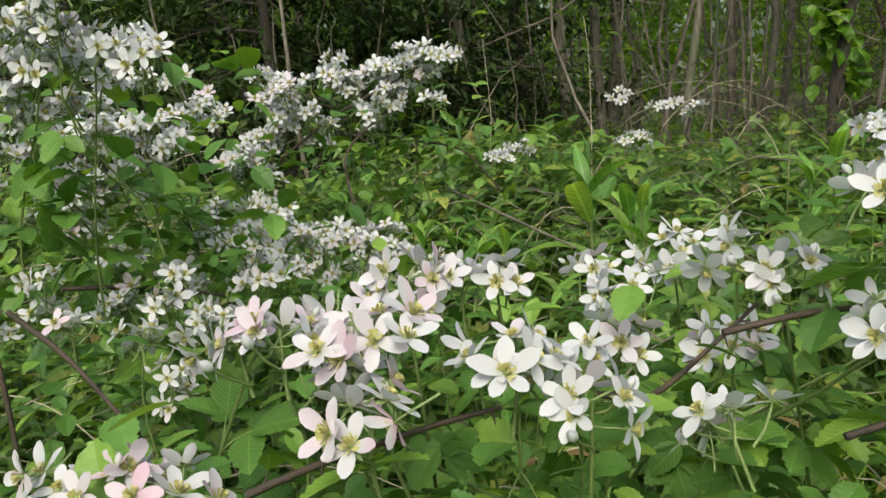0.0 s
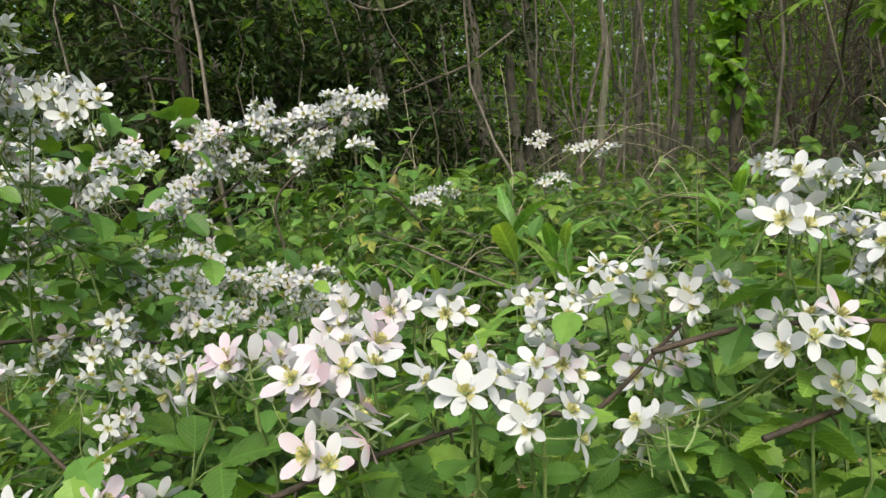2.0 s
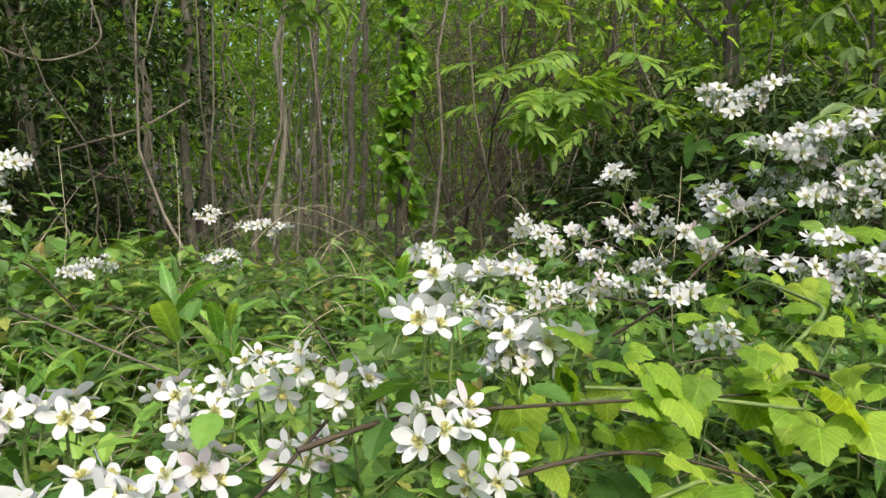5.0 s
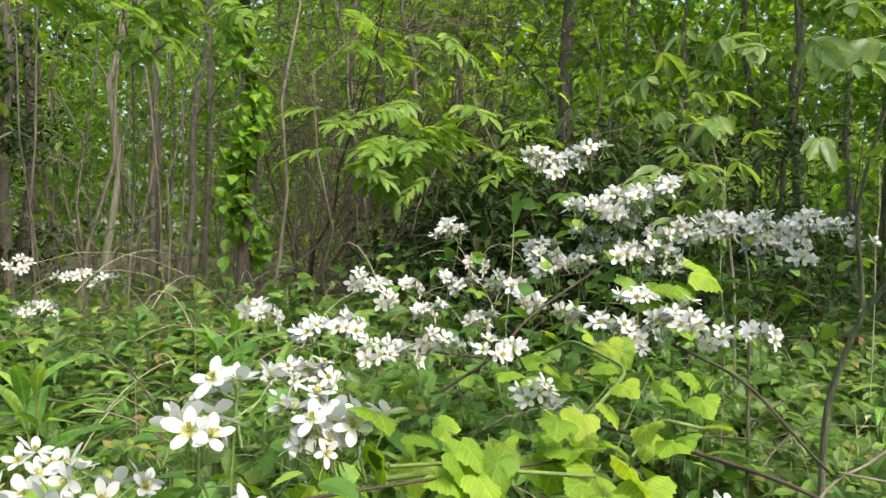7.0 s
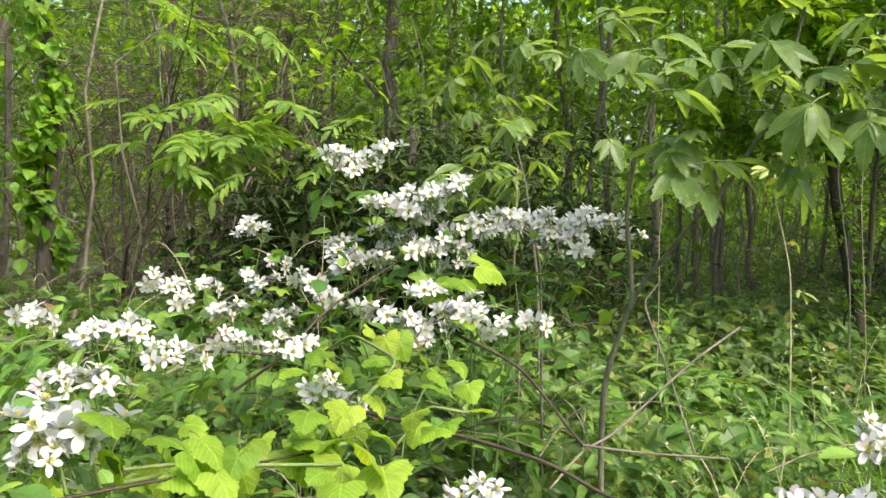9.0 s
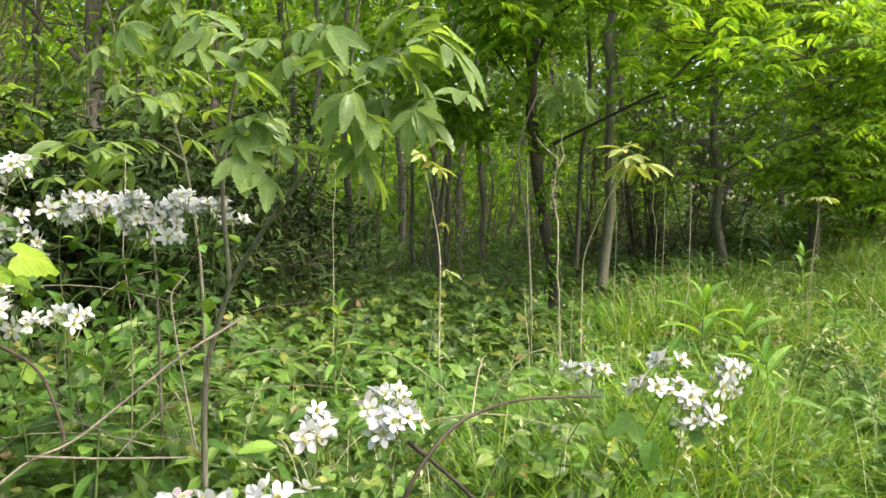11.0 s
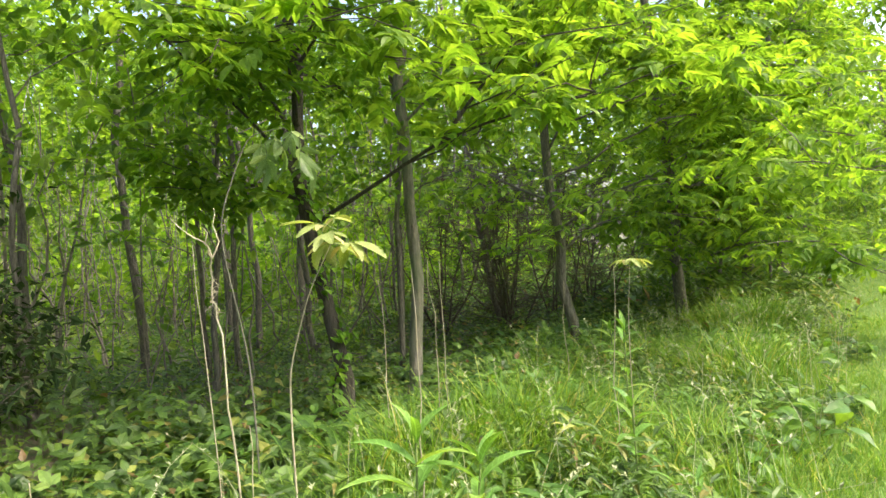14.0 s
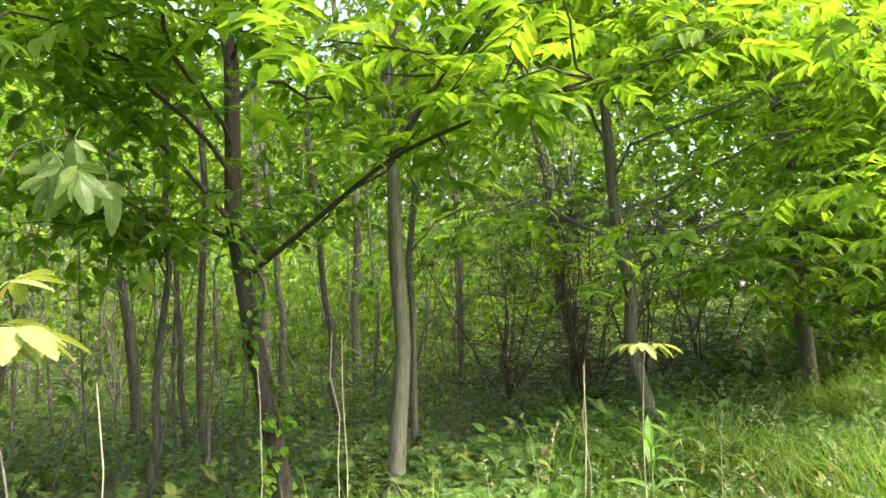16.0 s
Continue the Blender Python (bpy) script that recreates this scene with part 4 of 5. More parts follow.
def bramble(name, root, clusters, label, scale=1.0, leaf_parts=4, leaf_size=0.11, loose=500, canes=(), more=0, spread=0.07, thick=0.0045, pink_to=-9.0):
    """A bramble: canes, leafy shoots, and trusses of flowers, blushing pink west of pink_to."""
    root = np.array([root[0], root[1], float(land(*root)) - 0.02])
    th = thing(name, root, label, "bramble", "flowering brambles")
    pts = np.array(clusters)
    first = len(pts)
    pts = np.concatenate([pts] + [pts + rng.normal(0, spread, pts.shape) * np.array([1, 1, 0.6]) for _ in range(more)])
    for c in canes:
        q = np.array(c, float)
        s = np.linspace(0, len(q) - 1, 6 * len(q))
        line = np.stack([np.interp(s, np.arange(len(q)), q[:, i]) for i in range(3)], -1)
        for _ in range(8):
            line[1:-1] = (line[:-2] + 2 * line[1:-1] + line[2:]) / 4
        geo = [tube(line, thick, thick * 0.6, 6)]
        for k in range(2, len(line) - 1, 2):
            w = rng.normal(0, 1, 3)
            w /= np.linalg.norm(w)
            geo.append(tube([line[k], line[k] + w * 0.005, line[k] + w * 0.011], 0.0016, 0.0003, 3))
        part("cane", mesh_of("cane", moved(geo, root), [M_CANE]), th)
    for i, p in enumerate(pts):
        # a shoot from lower down in the bush
        g0 = float(land(p[0], p[1]))
        drop = min(0.45, p[2] - g0) * rng.uniform(0.7, 1.0)
        foot = p + np.array([rng.normal(0, 0.1), rng.uniform(0.0, 0.2), -drop])
        q = curve_pts(foot, foot + (0, 0, drop * 0.4), p - (rng.normal(0, 0.04), 0.0, 0.14), p - (0, 0, 0.02 * scale), 8)
        if i < first:
            part("shoot", mesh_of("shoot", moved([tube(q, 0.0022, 0.0013, 5)], root), [M_GREENSTEM]), th)
        me, spots = PLANS[i % 5]
        turn = rng.uniform(-40, 40)
        truss = part("truss", me, th, pose(*(p - root), rng.normal(0, 14), rng.normal(0, 14), turn) @ Matrix.Scale(scale, 4))
        blooms = PINK_FLOWERS if p[0] < pink_to else FLOWERS
        for (sp, way, s, kind, spin) in spots:
            m = Matrix.LocRotScale(Vector(sp), way.to_track_quat("Z", "Y") @ Euler((0, 0, spin)).to_quaternion(), (s, s, s))
            part("flower" if kind >= 0 else "bud", blooms[kind] if kind >= 0 else BUD, truss, m)
        for k in range(leaf_parts if i < first else 0):
            f = rng.uniform(0.3, 0.95)
            at = q[int(f * 7)]
            s = leaf_size * rng.uniform(0.7, 1.25)
            m = pose(*(at - root), rng.normal(-5, 22), rng.normal(0, 18), rng.uniform(0, 360)) @ Matrix.Scale(s, 4)
            part("leaf", LEAVES[k % 4], th, m)
    if loose:
        i = rng.integers(0, len(pts), loose)
        p = pts[i] + rng.normal(0, 1, (loose, 3)) * np.array([0.16, 0.16, 0.12]) - np.array([0, -0.05, 0.2])
        p[:, 1] = np.maximum(p[:, 1], pts[i, 1] + 0.01)
        p[:, 2] = np.minimum(p[:, 2], pts[i, 2])
        g = strewn(TOOTHED, p, rng.uniform(0, 6.28, loose), rng.normal(-0.1, 0.4, loose), rng.normal(0, 0.3, loose), rng.uniform(0.035, 0.075, loose) * leaf_size / 0.11)
        part("foliage", mesh_of("foliage", moved([g], root), [M_BRAMBLE], False), th)
    return th


bramble("bramble", (0.3, 0.95), [(-0.07, 0.69, 1.195), (-0.04, 0.68, 1.20), (-0.00, 0.64, 1.185), (0.02, 0.61, 1.17), (0.03, 0.65, 1.20), (-0.00, 0.74, 1.19), (0.04, 0.75, 1.21), (0.08, 0.84, 1.18), (0.11, 0.85, 1.18), (0.11, 0.67, 1.17), (0.15, 0.69, 1.16), (0.15, 0.64, 1.15), (0.24, 0.91, 1.14), (0.23, 1.04, 1.13), (0.31, 1.00, 1.15), (0.30, 0.80, 1.20), (0.33, 0.78, 1.18), (0.25, 0.68, 1.11), (0.20, 0.79, 1.14), (0.31, 0.84, 1.10), (-0.20, 0.67, 1.115), (-0.15, 0.64, 1.125), (-0.11, 0.63, 1.12), (0.36, 0.70, 1.25), (0.38, 0.70, 1.16), (0.40, 0.67, 1.13), (0.59, 0.91, 1.14), (0.40, 0.72, 1.27)], "blackberry bramble with large white and pale pink flowers", 0.9, 7, 0.066, 500, [[(-0.06, 0.63, 1.13), (-0.02, 0.64, 1.14), (0.05, 0.68, 1.14), (0.10, 0.70, 1.14)], [(0.17, 0.73, 1.13), (0.21, 0.73, 1.12), (0.27, 0.79, 1.13), (0.32, 0.81, 1.16)], [(0.33, 0.69, 1.10), (0.44, 0.70, 1.12), (0.62, 0.73, 1.10), (0.84, 0.73, 1.01)], [(0.27, 0.75, 1.16), (0.36, 0.76, 1.17), (0.58, 0.81, 1.13), (0.99, 0.83, 1.07)]], thick=0.0028, pink_to=0.07)
bramble("bramble", (-0.6, 1.6), [(-0.45, 1.26, 1.47), (-0.42, 1.25, 1.46), (-0.53, 1.34, 1.39), (-0.51, 1.44, 1.37), (-0.57, 1.43, 1.34), (-0.42, 1.35, 1.44), (-0.59, 1.96, 1.42), (-0.61, 1.85, 1.40), (-0.57, 2.15, 1.34), (-0.53, 1.73, 1.32), (-0.50, 1.73, 1.28), (-0.57, 1.73, 1.30), (-0.52, 1.72, 1.24), (-0.44, 2.12, 1.20), (-0.67, 1.71, 1.23), (-0.62, 1.70, 1.20), (-0.71, 1.71, 1.21), (-0.58, 1.81, 1.21), (-0.65, 1.69, 1.14), (-0.47, 1.89, 1.10), (-0.42, 1.88, 1.05), (-0.34, 1.99, 1.07), (-0.32, 1.78, 1.05), (-0.26, 1.88, 1.04), (-0.21, 1.98, 1.03), (-0.27, 1.77, 1.00), (-0.12, 1.88, 1.00), (-0.08, 2.08, 1.00), (-0.04, 1.97, 0.96), (-0.45, 1.37, 1.06), (-0.38, 1.37, 1.05), (-0.35, 1.37, 1.04), (-0.39, 1.26, 1.03)], "blackberry bramble covered in small white flowers", 1.0, 2, 0.09, 900, [[(-0.52, 1.18, 1.12), (-0.42, 1.12, 1.07), (-0.32, 1.05, 0.99)], [(-0.60, 1.47, 1.08), (-0.47, 1.48, 1.07), (-0.34, 1.52, 1.03)], [(-0.52, 1.10, 1.22), (-0.45, 1.03, 1.11), (-0.44, 1.01, 1.00)]], 3, 0.07)
bramble("bramble", (-0.1, 2.2), [(-0.40, 2.35, 1.33), (-0.35, 2.35, 1.34), (-0.30, 2.47, 1.38), (-0.22, 2.47, 1.39), (-0.37, 2.34, 1.28), (-0.25, 2.34, 1.27), (-0.42, 2.34, 1.25), (-0.07, 2.47, 1.37), (-0.01, 2.48, 1.42), (0.03, 2.49, 1.44), (0.06, 2.47, 1.38), (-0.06, 2.46, 1.32), (-0.10, 2.45, 1.28), (-0.18, 2.47, 1.36), (-0.45, 2.22, 1.20), (0.34, 3.23, 1.07), (0.89, 3.16, 1.18), (0.85, 3.24, 1.06)], "arching blackberry bramble heaped with white flowers", 1.1, 2, 0.09, 260, [[(-0.18, 2.28, 1.00), (-0.22, 2.33, 1.20), (-0.07, 2.46, 1.31)], [(-0.38, 2.32, 1.20), (-0.22, 2.40, 1.31), (0.02, 2.48, 1.41)], [(-0.01, 2.64, 1.19), (0.13, 2.63, 1.16), (0.24, 2.60, 1.01)]], 3, 0.055)
bramble("bramble", (1.6, 1.7), [(1.54, 2.17, 1.20), (1.64, 2.05, 1.17), (1.63, 1.91, 1.11), (1.71, 1.82, 1.07), (1.22, 1.77, 1.12), (1.15, 1.84, 1.11), (1.07, 1.94, 1.14), (1.02, 1.69, 1.04), (1.05, 1.65, 1.05), (1.27, 1.71, 1.05), (1.89, 2.08, 1.35), (1.86, 1.97, 1.24), (1.84, 1.98, 1.17), (1.99, 1.82, 1.29), (1.39, 1.27, 1.00), (1.51, 1.45, 1.07), (1.46, 1.65, 1.06), (0.65, 0.91, 1.14), (0.61, 0.96, 1.17)], "blackberry bramble with loose trusses of white flowers", 1.25, 2, 0.1, 160, [[(1.38, 1.59, 0.97), (1.47, 1.49, 1.06), (1.61, 1.49, 1.16), (1.90, 1.48, 1.27)], [(1.59, 1.65, 1.02), (1.48, 1.77, 1.04), (1.37, 1.89, 1.03)], [(1.77, 1.17, 1.10), (1.79, 0.99, 1.04), (1.68, 0.80, 0.94), (1.61, 0.73, 0.93)]], 1, 0.05)
bramble("bramble", (2.1, 1.5), [(1.92, 1.76, 1.57), (2.00, 1.68, 1.57), (2.02, 1.50, 1.45), (2.09, 1.43, 1.46), (1.97, 1.55, 1.41), (2.04, 1.48, 1.38), (1.99, 1.53, 1.32), (1.98, 1.39, 1.30), (1.93, 1.59, 1.25), (1.87, 1.65, 1.24), (1.76, 1.62, 1.15), (2.10, 1.40, 1.28), (2.24, 1.40, 1.36), (2.31, 1.32, 1.36), (2.37, 1.26, 1.37), (2.43, 1.19, 1.35), (2.51, 1.11, 1.35), (2.54, 1.07, 1.36), (1.75, 1.19, 1.14), (1.79, 1.13, 1.13), (1.84, 1.08, 1.10), (1.69, 1.25, 1.11), (2.38, 1.24, 1.30)], "tall blackberry bramble with dense white flower sprays", 1.3, 2, 0.1, 260, (), 2, 0.05)
bramble("bramble", (2.3, 0.5), [(1.69, 0.21, 1.01), (1.79, 0.13, 1.02), (1.80, 0.10, 0.99), (2.25, -0.34, 1.04), (2.26, -0.38, 0.97), (2.30, -0.46, 0.99), (1.38, 0.25, 0.97), (1.43, 0.16, 0.95), (2.68, -0.11, 0.90), (1.24, 0.75, 0.91)], "low blackberry bramble with an arching dark cane", 1.2, 2, 0.1, 60, [[(1.69, 0.06, 0.86), (1.71, 0.03, 0.95), (1.80, -0.01, 1.02), (1.95, -0.08, 1.03), (2.13, -0.22, 1.00)], [(1.30, 1.10, 1.02), (1.33, 0.82, 1.00), (1.35, 0.66, 0.98), (1.35, 0.53, 0.93), (1.36, 0.29, 0.96)], [(1.80, 0.08, 0.97), (1.70, -0.04, 0.96), (1.58, -0.16, 0.95)]], 1, 0.04)


# ---- grape vine ----
def leaf_object_mesh(name, shape, mat, stalk=0.35):
    v, f = shape
    return blade_marks(mesh_of(name, [(v, f, 0), tube([(0, -stalk, -0.12), (0, -stalk * 0.5, -0.02), (0, 0.02, 0)], 0.014, 0.01, 4, 1)], [mat, M_GREENSTEM]), v)


GRAPE_LEAF = leaf_object_mesh("leaf", GRAPE, M_GRAPE)


def grape_vine(line, n, size, label):
    line = np.array(line, float)
    s = np.linspace(0, len(line) - 1, 40)
    q = np.stack([np.interp(s, np.arange(len(line)), line[:, i]) for i in range(3)], -1)
    for _ in range(6):
        q[1:-1] = (q[:-2] + 2 * q[1:-1] + q[2:]) / 4
    th = thing("grape_vine", q[0], label, "vine")
    part("stem", mesh_of("stem", moved([tube(q, 0.004, 0.0025, 6)], q[0]), [M_GREENSTEM]), th)
    for i in range(n):
        at = q[int(rng.uniform(2, 39))] + rng.normal(0, 1, 3) * np.array([0.07, 0.07, 0.035])
        m = pose(*(at - q[0]), rng.uniform(-75, 5), rng.normal(0, 18), rng.uniform(90, 260)) @ Matrix.Scale(size * rng.uniform(0.6, 1.2), 4)
        part("leaf", GRAPE_LEAF, th, m)
    return th


grape_vine([(1.08, 0.90, 1.04), (0.86, 0.89, 1.08), (0.67, 0.87, 1.12)], 20, 0.06, "wild grape vine with bright yellow-green leaves")
grape_vine([(0.68, 0.94, 1.08), (0.78, 0.84, 1.10), (0.92, 0.75, 1.08)], 30, 0.07, "wild grape vine with broad bright green leaves")
grape_vine([(0.88, 0.76, 0.97), (0.80, 0.80, 1.00), (0.67, 0.80, 0.99)], 16, 0.06, "wild grape vine trailing over bramble canes")
grape_vine([(1.15, 0.95, 1.07), (1.28, 0.95, 1.14), (1.37, 1.16, 1.16), (1.38, 1.29, 1.09)], 20, 0.06, "young grape vine shoots with yellow-green leaves")
grape_vine([(1.38, 0.84, 1.03), (1.32, 0.91, 1.05), (1.20, 0.89, 1.01)], 10, 0.06, "young grape vine shoots with yellow-green leaves")
grape_vine([(1.85, 1.38, 1.20), (1.91, 1.31, 1.21), (1.85, 1.22, 1.12)], 8, 0.12, "grape vine leaves hanging in a bramble")


# ---- tall single weeds ----
def blade_leaf_mesh():
    V, F = [], []
    n = 9
    for i in range(n + 1):
        y = i / n
        w = 0.125 * math.sin(math.pi * (0.04 + 0.95 * y)) ** 0.75 * (1.1 - 0.35 * y)
        z = 0.12 * math.sin(2.2 * y) - 0.28 * y * y
        V += [(-w, y, z + 0.35 * w), (0, y, z), (w, y, z + 0.35 * w)]
    for i in range(n):
        a = 3 * i
        F += [(a, a + 1, a + 4, a + 3), (a + 1, a + 2, a + 5, a + 4)]
    return blade_marks(mesh_of("leaf", [(np.array(V), F, 0)], [M_LUSH_ONE]), np.array(V))


M_LUSH_ONE = leaf_mat("single weed leaf", [(0, (0.13, 0.28, 0.06)), (0.6, (0.2, 0.38, 0.08)), (1, (0.3, 0.45, 0.1))], 0.4, 0.4, False, 70, ribs=9)
WEED_LEAF = blade_leaf_mesh()


def tall_weed(x, y, top, size=0.16, whorls=6):
    """An upright weed with lance leaves in crossed pairs, the topmost steep and bright."""
    z = float(land(x, y)) - 0.02
    h = max(0.25, top - z - size * 0.6)
    th = thing("tall_weed", (x, y, z), "tall upright green weed with pointed lance leaves", "plant", "tall weeds")
    bend = np.array([rng.normal(0, 0.04), rng.normal(0, 0.04), 0])
    q = curve_pts((0, 0, 0), (0, 0, h * 0.4), bend * 0.5 + (0, 0, h * 0.7), bend + (0, 0, h), 9)
    part("stem", mesh_of("stem", [tube(q, 0.006, 0.004, 6)], [M_GREENSTEM]), th)
    turn = rng.uniform(0, 180)
    for i in range(whorls):
        f = 1 - 0.75 * (i / whorls) ** 1.1
        at = [np.interp(f * 8, np.arange(9), q[:, c]) for c in range(3)]
        rise = (52, 34, 20, 8, -4, -10, -15)[min(i, 6)]
        for k in range(2 if i else 3):
            m = pose(*at, 0, 0, turn + i * 70 + k * (180 if i else 120) + rng.normal(0, 10)) @ pose(0, 0, 0, rise + rng.normal(0, 7), rng.normal(0, 8), 0) @ Matrix.Scale(size * rng.uniform(0.8, 1.15) * (0.7 if i == 0 else 1.0), 4)
            part("leaf", WEED_LEAF, th, m)
    return th


for x, y, top, s in [(4.68, -0.33, 0.97, 0.27), (4.82, -0.5, 0.85, 0.24), (4.5, -0.69, 0.72, 0.22), (0.52, 2.59, 1.13, 0.27), (0.64, 2.42, 1.05, 0.25), (1.47, 2.94, 1.10, 0.27), (1.31, 2.89, 1.02, 0.22), (0.10, 2.32, 1.02, 0.17), (0.22, 2.16, 1.00, 0.16), (0.02, 2.47, 0.98, 0.14), (1.42, 2.39, 0.97, 0.18), (0.14, 2.09, 1.00, 0.14), (0.06, 2.29, 1.02, 0.16), (0.61, 2.35, 1.07, 0.18), (2.37, 1.54, 1.13, 0.16), (2.36, 1.46, 1.00, 0.17), (3.86, -0.07, 0.72, 0.20), (5.45, -1.33, 0.54, 0.16), (3.87, 1.41, 0.95, 0.16), (7.26, -1.01, 0.97, 0.20), (4.21, -0.27, 0.74, 0.20), (5.71, -1.09, 0.82, 0.20), (8.63, -0.88, 0.80, 0.20)]:
    tall_weed(x, y, top, s)


# ---- saplings and stalks ----
def palm_leaf_mesh(mat, seed, n=5, name="leaf"):
    """A fan of drooping leaflets at the end of a stalk along +y."""
    r = np.random.default_rng(seed)
    geos = []
    V, F = leaf_shape("toothed")
    V = V * np.array([0.56, 1, 0.9])
    for i in range(n):
        k = abs(i - (n - 1) / 2)
        a = (i - (n - 1) / 2) * 0.62 + r.normal(0, 0.08)
        v, f, _ = strewn((V, F), [(0, 0.42 - 0.07 * k, 0)], -a, r.uniform(-0.75, -0.1), r.normal(0, 0.3), (0.62 - 0.1 * k) * r.uniform(0.9, 1.1))
        geos.append((v, f, 0))
    geos.append(tube([(0, 0, 0), (0, 0.2, 0.03), (0, 0.42, 0)], 0.012, 0.007, 5, 1))
    return blade_marks(mesh_of(name, geos, [mat, M_GREENSTEM]), np.tile(leaf_shape("toothed")[0], (n, 1)))


def pinnate_leaf_mesh(mat, seed, pairs=5, name="leaf"):
    """A feathered leaf: paired pointed leaflets along an arching stalk."""
    r = np.random.default_rng(seed)
    V, F = leaf_shape("toothed")
    V = V * np.array([0.5, 1, 0.7])
    geos, n = [], 0
    for i in range(pairs):
        y = 0.25 + 0.6 * i / pairs
        for side in (-1, 1):
            v, f, _ = strewn((V, F), [(0, y, 0.06 - 0.25 * y * y)], side * (1.05 - 0.08 * i) + r.normal(0, 0.08), r.uniform(-0.4, 0.0), r.normal(0, 0.2), 0.34 * r.uniform(0.85, 1.1))
            geos.append((v, f, 0))
            n += 1
    v, f, _ = strewn((V, F), [(0, 0.85, -0.12)], 0.0, -0.45, 0.0, 0.36)
    geos.append((v, f, 0))
    geos.append(tube([(0, 0, 0), (0, 0.4, 0.02), (0, 0.86, -0.125)], 0.009, 0.005, 4, 1))
    return blade_marks(mesh_of(name, geos, [mat, M_GREENSTEM]), np.tile(leaf_shape("toothed")[0], (n + 1, 1)))


HICKORY_LEAF, YOUNG_LEAF = [palm_leaf_mesh(M_HICKORY, k) for k in range(5)], [palm_leaf_mesh(M_YOUNG, 10 + k) for k in range(3)]
PINNATE_LEAF = [pinnate_leaf_mesh(M_PINNATE, 20 + k, 4 + k) for k in range(3)]


def sapling(stems, leaves, leaf_me, label, r=0.012, bark=None, name="sapling"):
    """Thin stems, each a row of points, and fans of leaves: (place, turn, tip up, size)."""
    base = np.array(stems[0][0], float)
    base[2] = float(land(base[0], base[1])) - 0.02
    th = thing(name, base, label, "sapling")
    for j, st in enumerate(stems):
        q = np.array(st, float)
        if j == 0:
            q = np.vstack([base, q]) if q[0][2] - base[2] > 0.05 else q
        s = np.linspace(0, len(q) - 1, 8 * len(q))
        line = np.stack([np.interp(s, np.arange(len(q)), q[:, i]) for i in range(3)], -1)
        for _ in range(6):
            line[1:-1] = (line[:-2] + 2 * line[1:-1] + line[2:]) / 4
        part("stem", mesh_of("stem", moved([tube(line, r * (1 if j == 0 else 0.75), r * 0.35, 7)], base), [bark or M_BARK_LIGHT]), th)
    for k, (p, turn, up, size) in enumerate(leaves):
        part("leaf", leaf_me[k % len(leaf_me)], th, pose(*(np.array(p) - base), 0, 0, turn) @ pose(0, 0, 0, up, rng.normal(0, 12), 0) @ Matrix.Scale(size, 4))
    return th


def spray(spots, n, size, jitter=0.07, up=(-30, 20), turn=(0, 360)):
    """n fans of leaves round each of the places."""
    out = []
    for p in spots:
        for _ in range(n):
            q = np.array(p) + rng.normal(0, jitter, 3) * np.array([1, 1, 0.7])
            out.append((q, rng.uniform(*turn), rng.uniform(*up), size * rng.uniform(0.75, 1.2)))
    return out


sapling([[(2.47, 1.09, 0.83), (2.49, 0.99, 1.14), (2.47, 0.84, 1.32), (2.46, 0.67, 1.51), (2.44, 0.54, 1.72), (2.38, 0.47, 1.95)], [(2.49, 0.99, 1.14), (2.50, 1.02, 1.42), (2.45, 0.95, 1.65), (2.41, 0.85, 1.89)]], spray([(2.24, 0.96, 1.83), (2.41, 0.85, 1.89), (2.47, 0.72, 1.80), (2.45, 0.54, 1.85), (2.40, 0.42, 1.85), (2.46, 0.30, 1.87), (2.27, 0.87, 1.65), (2.32, 0.75, 1.62), (2.43, 0.55, 1.67), (2.49, 0.43, 1.71), (2.38, 0.64, 1.61), (2.36, 0.45, 1.59), (2.42, 0.34, 1.65), (2.37, 0.94, 1.94), (2.56, 0.28, 1.68), (2.51, 0.63, 1.77)], 3, 0.22, 0.09, (-35, 20), (30, 220)), HICKORY_LEAF, "young hickory with a forked bare stem and broad drooping leaves", 0.011)
sapling([[(5.19, 0.39, 0.67), (5.21, 0.39, 1.00), (5.15, 0.24, 1.35), (5.14, 0.11, 1.56)]], [((5.14, 0.11, 1.56), 250, -10, 0.24), ((5.14, 0.11, 1.56), 180, 0, 0.26), ((5.14, 0.09, 1.59), 320, -15, 0.28), ((5.14, 0.09, 1.65), 290, 20, 0.22), ((5.13, 0.13, 1.59), 120, 10, 0.24), ((5.15, 0.08, 1.62), 30, 20, 0.24)], YOUNG_LEAF, "slim sapling topped with pale yellow-green young leaves", 0.006, M_DRY)
sapling([[(3.78, 0.79, 0.74), (3.85, 0.81, 1.13), (3.89, 0.90, 1.50)]], [((3.90, 0.90, 1.53), 180, -10, 0.17), ((3.90, 0.90, 1.55), 270, 0, 0.18), ((3.90, 0.89, 1.57), 60, 20, 0.16), ((3.92, 0.83, 1.64), 320, 20, 0.14), ((3.85, 0.81, 1.27), 250, -20, 0.10), ((3.79, 0.80, 1.05), 180, -10, 0.12), ((3.79, 0.80, 0.96), 300, -30, 0.10)], YOUNG_LEAF, "thin sapling hung with a few pale young leaves", 0.005, M_DRY)
sapling([[(2.64, 1.41, 1.29), (2.60, 1.48, 1.35), (2.56, 1.58, 1.41), (2.54, 1.64, 1.50)]], spray([(2.54, 1.64, 1.50), (2.57, 1.56, 1.43), (2.53, 1.66, 1.54), (2.60, 1.53, 1.54), (2.56, 1.61, 1.58)], 3, 0.2), HICKORY_LEAF, "arching sapling branch with hanging green leaves", 0.006)
